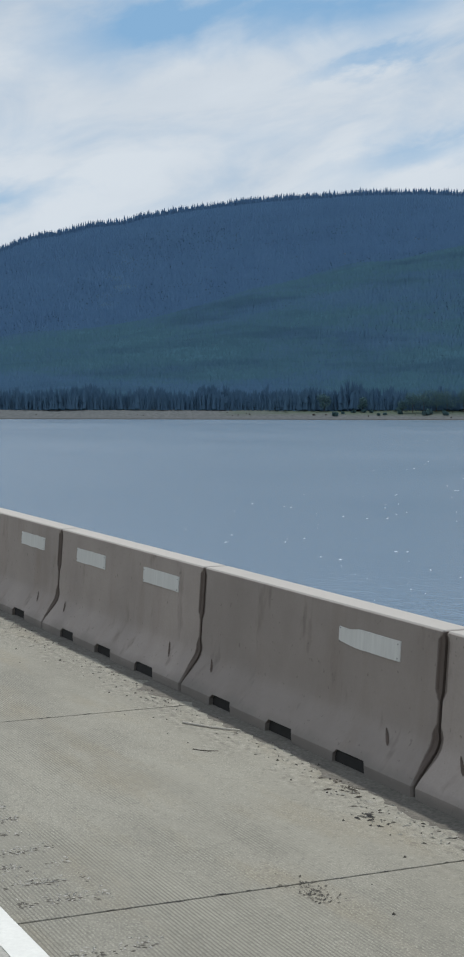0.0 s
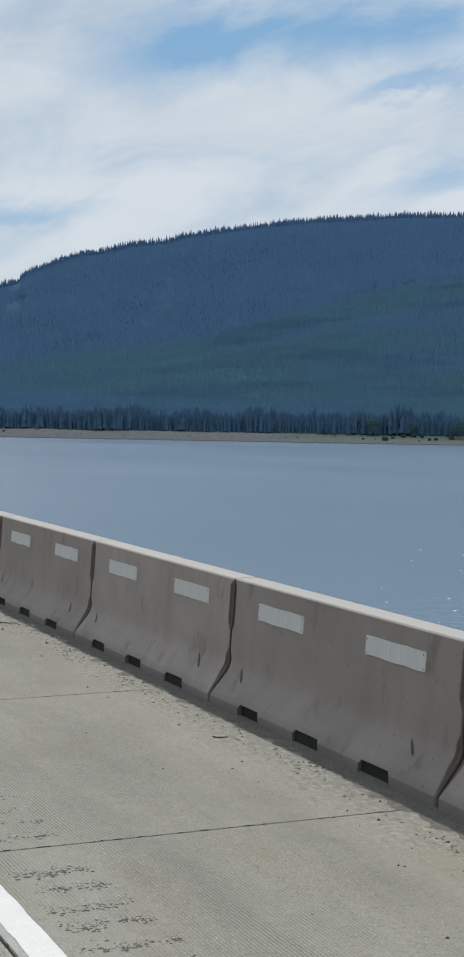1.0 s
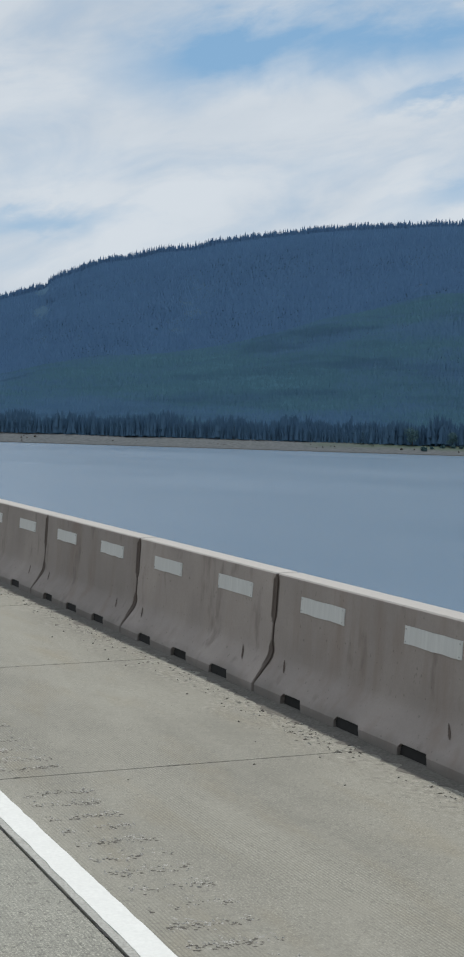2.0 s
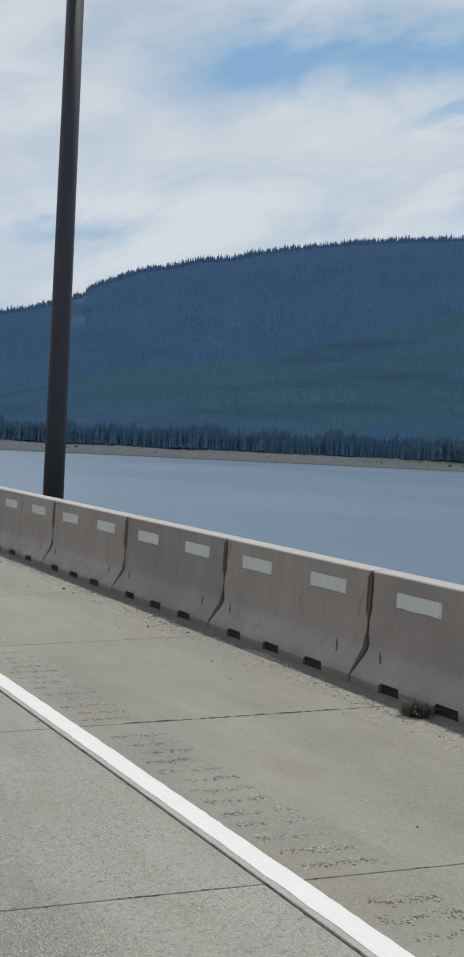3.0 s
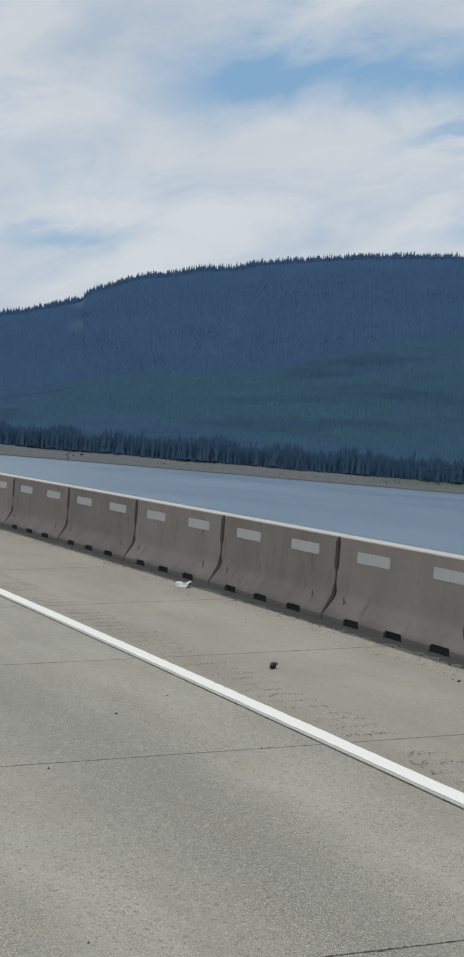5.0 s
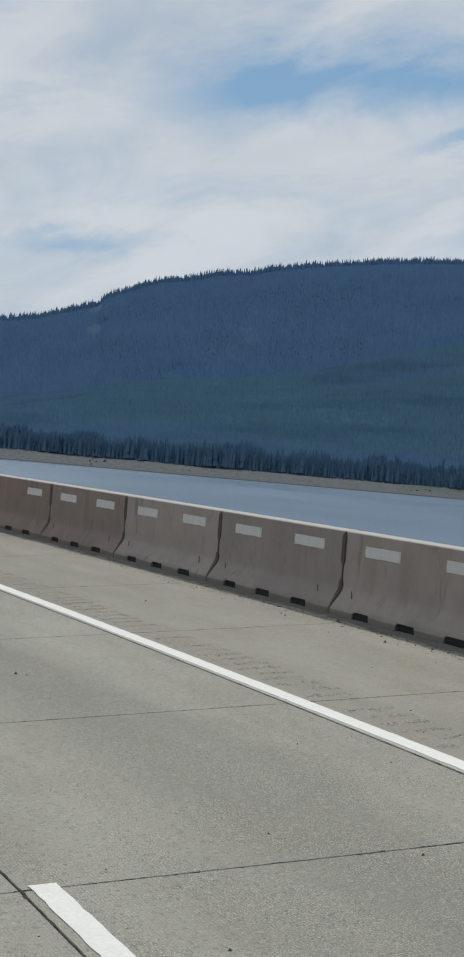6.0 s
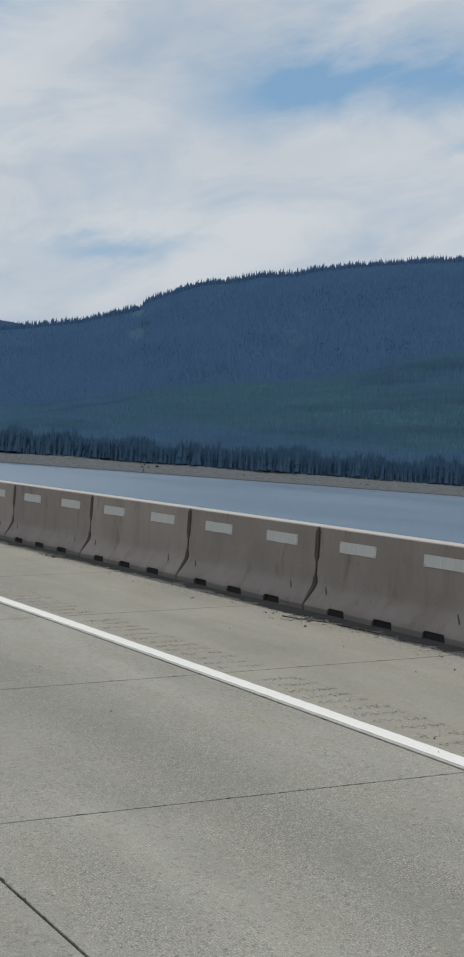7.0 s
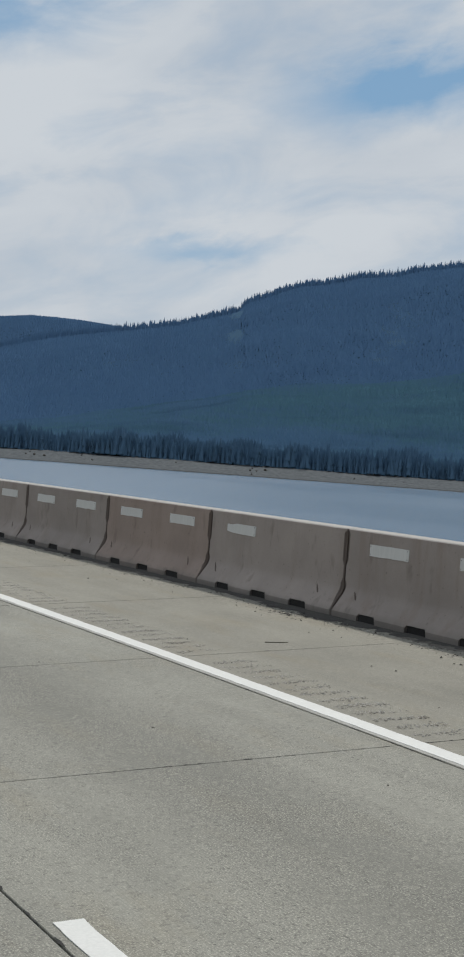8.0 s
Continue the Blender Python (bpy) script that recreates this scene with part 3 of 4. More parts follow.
def make_barrier(variant):
    rng = random.Random(40 + variant)
    ob = new("barrier")
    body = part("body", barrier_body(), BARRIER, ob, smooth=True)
    body.data.set_sharp_from_angle(angle=radians(20))
    left, right = -PITCH / 2 + 0.56, -PITCH / 2 + 2.44
    fixed = ([left] if variant in (0, 1, 2, 4, 6) else []) + ([right] if variant in (0, 1, 3, 5) else [])
    for x in fixed:
        for dx in (0.025, 0.825):
            for z in (0.786, 0.879):
                part("rivet", slot_bm(x + dx, z, 0.012, 0.012, 0.008), STEEL, ob)
    if variant == 6:
        part("reflector_panel", plate_bm(right, right + 0.42, 0.765, 0.894, rng), PLATE, ob, "half of a broken panel")
    if variant in (0, 1, 2, 4, 6):
        part("reflector_panel", plate_bm(left, left + 0.85, 0.765, 0.897, rng, variant == 4), PLATE, ob)
    if variant in (0, 1, 3, 5):
        part("reflector_panel", plate_bm(right, right + 0.85, 0.769, 0.901, rng, variant == 5), PLATE, ob)
    for x in (-PITCH / 2 + 0.36 + rng.uniform(-0.02, 0.02), -PITCH / 2 + 3.25 + rng.uniform(-0.02, 0.02)):
        part("lifting_slot", slot_bm(x, 0.275 + rng.uniform(-0.01, 0.01), 0.046, 0.105 + rng.uniform(-0.015, 0.02)), RUST, ob)
    # a near-black block in each drain opening stands for the shade inside
    for x0, x1 in HOLES:
        bm = box_bm(x1 - x0 - 0.004, 0.25, 0.10, (-PITCH / 2 + (x0 + x1) / 2, 0.155 + rng.uniform(-0.01, 0.01), 0.046))
        part("drain_hollow", bm, HOLLOW, ob)
    return ob


ONE_PANEL = {2: 5, 35: 2, 56: 2, 55: 3, 66: 2, 68: 4, 25: 6}
LABELS = {0: "weathered precast concrete barrier with two white reflective panels", 1: "weathered precast concrete barrier with two white reflective panels",
          2: "weathered precast concrete barrier that lacks its second reflective panel", 3: "rust-brown precast concrete barrier that lacks its first reflective panel",
          4: "weathered precast concrete barrier with one chipped reflective panel", 5: "weathered precast concrete barrier with one torn reflective panel",
          6: "weathered precast concrete barrier with one whole and one broken panel"}
TONES = {55: (0.74, 0.64, 0.60), 56: (0.80, 0.70, 0.65), 54: (0.78, 0.70, 0.67), 69: (0.97, 0.88, 0.83)}
models = {}
for k in range(-6, 92):
    kind = ONE_PANEL.get(k, k % 2)
    m = road_pose(k * PITCH + PITCH / 2)
    if kind not in models:
        models[kind] = make_barrier(kind)
        models[kind].matrix_basis = m
        ob = tagged(models[kind], LABELS[kind], "barrier", "barriers along the road shoulder")
    else:
        ob = copy_thing(models[kind], m)
    tone = TONES.get(k) or [1 + 0.10 * math.sin(k * 2.4) + 0.05 * math.sin(k * 5.3)] * 3
    for child in ob.children:
        if child.name.startswith("body"):
            child.color = (*tone, 1.0)
    if k == 56:
        part("scrape", slot_bm(0.55, 0.83, 0.035, 0.20), PLATE, ob, "pale upright scrape in the concrete")


# ---- the steel pole behind the barrier ----
def tube_bm(rings, sides=28):
    bm = bmesh.new()
    made = []
    for z, r in rings:
        made.append([bm.verts.new((math.cos(2 * math.pi * k / sides) * r, math.sin(2 * math.pi * k / sides) * r, z)) for k in range(sides)])
    for a, b in zip(made, made[1:]):
        for k in range(sides):
            bm.faces.new((a[k], a[(k + 1) % sides], b[(k + 1) % sides], b[k]))
    bm.faces.new(list(reversed(made[0])))
    bm.faces.new(made[-1])
    return bm


def sign_pole():
    ob = new("steel_pole")
    foot = road(122.92, 0.7).z - 0.83
    at = road(122.92, 2.451)
    ob.matrix_basis = pose(at.x, at.y, foot)
    part("footing", tube_bm(((-0.3, 0.45), (0.10, 0.45), (0.12, 0.43))), GRAVEL, ob, "round concrete footing")
    part("base_plate", tube_bm(((0.118, 0.33), (0.155, 0.33))), STEEL, ob)
    part("shaft", tube_bm(((0.15, 0.222), (2.8, 0.217), (13.25, 0.178))), STEEL, ob, smooth=True)
    part("cap", tube_bm(((13.24, 0.184), (13.30, 0.184), (13.36, 0.10))), STEEL, ob)
    for k in range(8):
        a = 2 * math.pi * k / 8
        bm = tube_bm(((0.15, 0.022), (0.24, 0.022)), 8)
        bmesh.ops.translate(bm, verts=bm.verts[:], vec=(math.cos(a) * 0.285, math.sin(a) * 0.285, 0))
        part("bolt", bm, STEEL, ob)
    return tagged(ob, "tall dark brown tapered steel pole behind the barrier", "pole")


sign_pole()


# ---- the forest ----
def conifer_mesh(rng, tiers, sides, height, width):
    """A conifer's crown of ragged tiers, from its foot."""
    verts, faces = [], []
    for t in range(tiers):
        z0 = height * (0.10 + 0.84 * t / tiers)
        z1 = min(height, z0 + height * (1.9 / tiers if tiers > 2 else 0.9))
        w = width * (1 - t / tiers) ** 0.85 * rng.uniform(0.85, 1.15) + 0.12 * width
        b, turn = len(verts), rng.uniform(0, 6.28)
        for k in range(sides):
            a = turn + 2 * math.pi * k / sides
            q = w * rng.uniform(0.7, 1.2)
            verts.append((math.cos(a) * q, math.sin(a) * q, z0 - height * rng.uniform(0, 0.03)))
        verts.append((rng.uniform(-0.1, 0.1), rng.uniform(-0.1, 0.1), z1))
        faces += [(b + k, b + (k + 1) % sides, b + sides) for k in range(sides)]
    return verts, faces


def on_slope(a, e):
    """Where a line of sight from the middle of the drive, a degrees round and e degrees up, meets the far slope."""
    r = 1600.0
    while r < 3400:
        x, y = HUB.x - math.sin(radians(a)) * r, HUB.y + math.cos(radians(a)) * r
        if land(x, y) > 3.6 + r * math.tan(radians(e)):
            break
        r += 10
    return x, y, r


CLEARINGS = [on_slope(a, e) + (wide,) for a, e, wide in ((63.6, 5.72, 17), (60.85, 5.35, 19), (58.4, 5.9, 13), (65.2, 2.15, 12))]


def forest(name, mat, label, keep, step, seed, low, high, tiers=2, sides=4, wide=0.16):
    rng = random.Random(seed)
    stock = [conifer_mesh(rng, tiers, sides, 1.0, 0.16 if k < 12 else wide) for k in range(24)]
    stock = [(np.array(v), np.array(f)) for v, f in stock]
    vs, fs, count = [], [], 0
    r = 1280.0
    while r < 4460:
        gap = step * (0.75 + 0.5 * r / 2400)
        a = 53.5
        while a < 85.5:
            a += math.degrees(gap / r) * rng.uniform(0.6, 1.4)
            rr = r + rng.uniform(-0.5, 0.5) * gap
            x, y = HUB.x - math.sin(radians(a)) * rr, HUB.y + math.cos(radians(a)) * rr
            q = (Vector((x, y)) - SHORE_AT).dot(Vector((-SHORE_WAY.y, SHORE_WAY.x)))
            f = keep(a, rr, q, x, y)
            if any(abs(x - c[0]) + abs(y - c[1]) < c[3] * 0.9 for c in CLEARINGS):
                f *= 0.5
            if f <= 0 or rng.random() > f:
                continue
            crest = 3330 < rr < 3480
            v, t = stock[rng.randrange(12) + (0 if crest else 12)]
            stand = 0.85 + 0.5 * noise.noise((a * 0.9, rr * 0.012, 6.0)) + 0.3 * noise.noise((a * 4.0, rr * 0.03, 2.0)) if q < 160 else 1.0
            h = rng.uniform(8, 14) * rng.uniform(0.8, 1.8) if crest else rng.uniform(low, high) * stand
            if q < 160 and rng.random() < 0.45:  # young firs close the belt down to the ground
                v, t = stock[rng.randrange(12)]
                h *= rng.uniform(0.3, 0.6)
            c, sn = math.cos(a * 37), math.sin(a * 37)
            w = v * h
            vs.append(np.stack((w[:, 0] * c - w[:, 1] * sn + x, w[:, 0] * sn + w[:, 1] * c + y, w[:, 2] + land(x, y) - 1.0), 1))
            fs.append(t + count)
            count += len(v)
        r += gap
    vs, fs = np.concatenate(vs), np.concatenate(fs)
    me = bpy.data.meshes.new(name)
    me.from_pydata(vs.tolist(), [], fs.tolist())
    me.materials.append(mat)
    return tagged(new(name, me), label, "forest", kind="stuff")


def on_spur(a, r, q, x, y):
    if q < 95 or r > 2560 or q > 5000:
        return 0
    return 1.0


def on_main(a, r, q, x, y):
    return 1.0 if 2560 < r < 3480 or (3900 < r < 4450 and a > 74.5) else 0


def on_shore(a, r, q, x, y):
    return 1.0 if 62 < q < 155 else 0


forest("young_forest", HAZY_GREEN, "lighter green young conifer forest on the lower slopes, blue-tinted for haze", on_spur, 3.3, 5, 5, 8, tiers=1, sides=5, wide=0.40)
forest("mountain_forest", HAZY_CONIFER, "dark conifer forest up to the mountain ridge, tinted blue for haze", on_main, 3.3, 6, 5.5, 8.5, tiers=1, sides=5, wide=0.47)
forest("shore_forest", HAZY_SHORE, "dark conifers in a dense belt behind the gravel shore, blue-tinted for haze", on_shore, 2.9, 7, 11, 22, tiers=3, sides=6, wide=0.12)


# ---- trees of their own along the far shore ----
def fir(seed, height):
    """A conifer of whorls of drooping boughs round a tapered trunk."""
    rng = random.Random(seed)
    tree = new("conifer")
    part("trunk", tube_bm(((-1.0, 0.32), (height * 0.3, 0.24), (height * 0.97, 0.03)), 7), BARK, tree)
    verts, faces = [], []
    z, turn = height * 0.08, 0.0
    while z < height * 0.97:
        f = 1 - z / height
        reach = height * 0.125 * f ** 0.8 * rng.uniform(0.75, 1.2) + 0.25
        boughs = 8 if f > 0.3 else 5
        turn += 1.1
        for k in range(boughs):
            if rng.random() < 0.12:
                continue
            a = turn + 2 * math.pi * k / boughs + rng.uniform(-0.25, 0.25)
            q = reach * rng.uniform(0.65, 1.2)
            w = 0.42 + 0.22 * q
            c, s = math.cos(a), math.sin(a)
            b = len(verts)
            drop = q * rng.uniform(0.25, 0.5)
            verts += [(c * 0.08, s * 0.08, z + 0.35), (c * q * 0.55 - s * w, s * q * 0.55 + c * w, z - drop * 0.45), (c * q, s * q, z - drop), (c * q * 0.55 + s * w, s * q * 0.55 - c * w, z - drop * 0.45), (c * q * 0.5, s * q * 0.5, z + 0.25 - drop * 0.2)]
            faces += [(b, b + 1, b + 4), (b + 1, b + 2, b + 4), (b + 2, b + 3, b + 4), (b + 3, b, b + 4)]
        z += height * 0.033 * rng.uniform(0.8, 1.25)
    b = len(verts)
    verts += [(0.25, 0, height * 0.93), (-0.12, 0.2, height * 0.93), (-0.12, -0.2, height * 0.93), (0, 0, height * 1.02)]
    faces += [(b, b + 1, b + 3), (b + 1, b + 2, b + 3), (b + 2, b, b + 3)]
    solid("crown", verts, faces, HAZY_SHORE, tree)
    return tree


def on_bank(a, back):
    """A place by the far shore: degrees from the hub, metres behind the water's edge."""
    d = Vector((-math.sin(radians(a)), math.cos(radians(a))))
    q0 = -(SHORE_AT - HUB).dot(Vector((-SHORE_WAY.y, SHORE_WAY.x)))
    slope = d.dot(Vector((-SHORE_WAY.y, SHORE_WAY.x)))
    p = HUB + d * ((back - q0) / slope)
    return p.x, p.y


rng = random.Random(11)
first = {}
for k in range(170):
    a = 54.5 + 30.5 * (k + rng.uniform(0.1, 0.9)) / 170
    x, y = on_bank(a, 62 + rng.uniform(0, 14))
    kind = rng.randrange(5)
    tall = 1.28 if 73.0 < a < 76.5 and rng.random() < 0.5 else (0.75 if rng.random() < 0.3 else 1.0)
    m = pose(x, y, land(x, y) - 0.4, 0, 0, rng.uniform(0, 360)) @ Matrix.Scale(tall * rng.uniform(0.65, 1.15) * (1.0 + 0.4 * noise.noise((a * 0.9, 3.0, 6.0))), 4)
    if kind not in first:
        first[kind] = tagged(fir(60 + kind, 15.0 + 1.7 * kind), "dark conifer at the edge of the gravel shore, tinted blue for haze", "tree", "conifers along the far shore")
        first[kind].matrix_basis = m
    else:
        copy_thing(first[kind], m)


def broad_tree(seed, height, wide):
    """A leafy tree: a forked trunk and a crown of many small leaf sprays with gaps."""
    rng = random.Random(seed)
    tree = new("broadleaf_tree")
    bm = tube_bm(((-1.0, 0.3), (height * 0.35, 0.2), (height * 0.85, 0.04)), 7)
    for k in range(5):
        a = k * 1.3
        limb = tube_bm(((0.0, 0.1), (height * 0.38, 0.025)), 5)
        limb.transform(pose(0, 0, height * (0.22 + 0.07 * k), 0, 38, math.degrees(a)))
        me = bpy.data.meshes.new("limb")
        limb.to_mesh(me)
        limb.free()
        bm.from_mesh(me)
        bpy.data.meshes.remove(me)
    part("trunk", bm, BARK, tree)
    verts, faces = [], []
    lobes = [(rng.uniform(-0.5, 0.5) * wide, rng.uniform(-0.5, 0.5) * wide, height * rng.uniform(0.3, 0.88), wide * rng.uniform(0.28, 0.5)) for _ in range(13)]
    for lx, ly, lz, lr in lobes:
        for _ in range(85):
            d = Vector((rng.gauss(0, 1), rng.gauss(0, 1), rng.gauss(0, 0.8))).normalized() * lr * rng.uniform(0.5, 1.08)
            c = Vector((lx, ly, lz)) + d
            u = Vector((rng.gauss(0, 1), rng.gauss(0, 1), rng.gauss(0, 1))).normalized() * rng.uniform(0.3, 0.6)
            v = u.cross(Vector((rng.gauss(0, 1), rng.gauss(0, 1), rng.gauss(0, 1)))).normalized() * rng.uniform(0.2, 0.45)
            b = len(verts)
            verts += [c - u, c + v, c + u, c - v]
            faces.append((b, b + 1, b + 2, b + 3))
    solid("crown", verts, faces, HAZY_BROAD, tree)
    return tagged(tree, "pale green leafy tree on the far gravel shore, tinted for haze", "tree", "leafy trees on the shore")


for k, (a, back, tall) in enumerate(((57.5, 46, 11), (57.15, 50, 17), (56.75, 52, 21), (56.3, 55, 18), (55.9, 52, 19), (55.3, 55, 20), (59.0, 55, 12), (60.4, 58, 15))):
    x, y = on_bank(a, back)
    broad_tree(90 + k, tall, tall * 0.52).matrix_basis = pose(x, y, land(x, y) - 0.2)


shrub = random.Random(31)
for k in range(16):
    a = 54.8 + 5.2 * shrub.random()
    x, y = on_bank(a, shrub.uniform(22, 56))
    tall = shrub.uniform(1.6, 3.8)
    bush = broad_tree(120 + k, tall, tall * 1.1)
    bush.name = "shrub"
    bush.matrix_basis = pose(x, y, land(x, y) - 0.3)
    tagged(bush, "low green shrub growing on the gravel shore", "shrub", "shrubs on the shore")


# ---- stumps, driftwood and stones on the far beach ----
def lump(seed, size, flat=0.7):
    rng = random.Random(seed)
    bm = bmesh.new()
    bmesh.ops.create_icosphere(bm, subdivisions=2, radius=1.0)
    for v in bm.verts:
        k = 1 + 0.38 * noise.noise(v.co * 1.7 + Vector((seed, 0, 0))) + rng.uniform(-0.05, 0.05)
        v.co = Vector((v.co.x * k * size, v.co.y * k * size * 0.8, v.co.z * k * size * flat))
    return bm


DARKWOOD = plain("weathered_stump", (0.045, 0.038, 0.032), 0.95, 0.3, 2.0)
# rock colour shifted to blue, to paint the haze in front of it
HAZY_ROCK = plain("hazy_rock", (0.125, 0.185, 0.245), 0.95, 0.25, 0.2)
boulders = random.Random(77)
rocks = bmesh.new()
for x, y, r, wide in CLEARINGS:
    for k in range(9):
        piece = lump(200 + k, boulders.uniform(1.0, 3.6), 0.6)
        dx, dy = boulders.gauss(0, wide * 0.4), boulders.gauss(0, wide * 0.4)
        piece.transform(Matrix.Translation((x + dx, y + dy, land(x + dx, y + dy) - 0.4)))
        me = bpy.data.meshes.new("rock")
        piece.to_mesh(me)
        piece.free()
        rocks.from_mesh(me)
        bpy.data.meshes.remove(me)
tagged(part("scree", rocks, HAZY_ROCK), "pale rocks in small clearings of the mountain forest, blue-tinted for haze", "rocks", kind="stuff")
stumps = [part("stump", lump(k, 1.0, 0.9), DARKWOOD) for k in range(3)]
spots = [(81.46, 32), (81.2, 30), (80.89, 28), (74.41, 30), (74.21, 29), (73.93, 36), (63.15, 30), (60.76, 26), (60.3, 27), (58.72, 20)]
spots += [(55 + 28 * rng.random(), rng.uniform(6, 50)) for _ in range(34)]
for k, (a, back) in enumerate(spots):
    x, y = on_bank(a, back)
    size = rng.uniform(0.6, 1.3) if k < 10 else rng.uniform(0.25, 0.8)
    m = pose(x, y, land(x, y) + 0.3 * size, 0, 0, rng.uniform(0, 360)) @ Matrix.Scale(size, 4)
    ob = stumps[k] if k < 3 else copy_thing(stumps[k % 3], m)
    ob.matrix_basis = m
    tagged(ob, "dark weathered stump on the gravel shore", "stump", "stumps on the far shore")


# ---- grit, dents and litter on the shoulder ----
SHADED_GRIT = plain("shaded_grit", (0.148, 0.136, 0.117), 0.95, 0.45, 40.0, bump=0.6)
PIT = plain("pit_shade_and_grit", (0.090, 0.081, 0.068), 0.95, 0.3, 50.0)
MUCK = plain("black_dirt", (0.055, 0.051, 0.046), 0.95, 0.4, 40.0, bump=0.6)
SILT = plain("dried_silt", (0.36, 0.345, 0.30), 0.95, 0.2, 40.0)
CRUMB = plain("concrete_crumbs", (0.42, 0.40, 0.36), 0.95, 0.2, 50.0)


def grit_band(s0, s1, usual, lift, mat, seed, label):
    """Sand and grit swept against the barrier's foot, with a ragged edge."""
    rng = random.Random(seed)
    verts, faces = [], []
    count, tooth = int((s1 - s0) * 22), 0.0
    for k in range(count):
        s = s0 + (s1 - s0) * k / count
        tooth = 0.55 * tooth + rng.uniform(-0.022, 0.022)
        w = usual + 0.13 * noise.noise((s * 0.33, seed - 2.0, 0.0)) + 0.10 * noise.noise((s * 1.6, 5.0, 0.0)) + 0.10 * noise.noise((s * 6.0, 9.0, 0.0)) + tooth
        w = max(w, 0.03)
        verts += [road(s, 0.03, 0.020 + lift), road(s, -w * 0.5, 0.009 + lift), road(s, -w, 0.0012 + lift * 0.4)]
    for k in range(count - 1):
        a, b = 3 * k, 3 * k + 3
        faces += [(a, a + 1, b + 1, b), (a + 1, a + 2, b + 2, b + 1)]
    return tagged(solid("grit", verts, faces, mat), label, "grit", kind="stuff")


# this grit's dark tone is partly the barriers' shade on the road
grit_band(-14, 286, 0.14, 0.0, SHADED_GRIT, 3, "sand and grit swept against the foot of the barriers, darkened partly as their shade")
grit_band(212, 286, 0.15, 0.004, MUCK, 4, "black dirt lying along the foot of the barriers")


def bits(rows, mat, name, label, category):
    """Many low uneven bits on the road: rows of s, n, half length along the way, half width, height, turn."""
    rng = random.Random(len(rows))
    verts, faces = [], []
    for s, n, u, v, h, turn in rows:
        b = len(verts)
        c, d = math.cos(turn), math.sin(turn)
        for x, y in ((1, 0), (0.1, 1), (-1, 0.1), (-0.1, -1)):
            x, y = x * u * rng.uniform(0.5, 1.3), y * v * rng.uniform(0.5, 1.3)
            verts.append(road(s + x * c - y * d, n + x * d + y * c, 0.0012))
        verts.append(road(s + rng.uniform(-0.3, 0.3) * u, n + rng.uniform(-0.3, 0.3) * v, 0.0012 + h))
        faces += [(b, b + 1, b + 4), (b + 1, b + 2, b + 4), (b + 2, b + 3, b + 4), (b + 3, b, b + 4)]
    return tagged(solid(name, verts, faces, mat), label, category, kind="stuff")


def dents():
    """Worn rumble dents: rows of flat dark patches, the painted shade of broken pits, across the shoulder beside its
    painted line.
    """
    rng = random.Random(9)
    pits, crumbs = [], []
    for k in range(-3, 61):
        for j in range(13):
            s = joint_at(k) + 0.26 + 0.315 * j + rng.uniform(-0.02, 0.02)
            strength = 0.45 + 0.6 * (0.5 + noise.noise((s * 0.13, 3.0, 0.0)))
            shape = rng.uniform(0, 50)
            for _ in range(210):
                n = rng.uniform(-2.80, -2.32)
                if rng.random() > strength * (0.55 + 0.9 * noise.noise((n * 6.0, shape, 0.0))):
                    continue
                bow = 0.05 * noise.noise((n * 5.0, shape, 4.0))
                if rng.random() < (0.42 if s < 140 else 0.30):
                    pits.append((s + bow + rng.gauss(-0.02, 0.030), n, rng.uniform(0.006, 0.018), rng.uniform(0.006, 0.017), 0.0012, rng.uniform(0, 3)))
                else:
                    crumbs.append((s + bow + rng.gauss(0.02, 0.045), n, rng.uniform(0.005, 0.014), rng.uniform(0.005, 0.013), rng.uniform(0.002, 0.007), rng.uniform(0, 3)))
    bits(pits, PIT, "rumble_dents", "rows of worn rumble dents beside the shoulder line, their shade in dark patches", "rumble strip")
    bits(crumbs, CRUMB, "concrete_crumbs", "pale broken crumbs between the rumble dents", "crumbs")


dents()


def crust():
    """Pale flakes of dried silt and dark grit along the ragged edge of the swept sand."""
    rng = random.Random(27)
    pale, dark = [], []
    for _ in range(24000):
        s = rng.uniform(2, 286)
        if noise.noise((s * 0.9, 21.0, 0.0)) + 0.35 * noise.noise((s * 5.0, 4.0, 0.0)) < rng.uniform(-0.5, 0.4):
            continue
        n = -0.20 - 0.13 * noise.noise((s * 0.33, 1.0, 0.0)) + rng.gauss(-0.03, 0.08)
        row = (s, n, rng.uniform(0.006, 0.026) * (2.0 if rng.random() < 0.08 else 1.0), rng.uniform(0.004, 0.014), rng.uniform(0.003, 0.009), rng.gauss(0, 0.8))
        (pale if rng.random() < 0.74 else dark).append(row)
    bits(pale, SILT, "silt_flakes", "pale flakes of dried silt beside the barriers", "silt")
    bits(dark, PIT, "dark_grit", "dark crumbs of grit beside the barriers", "grit")


crust()


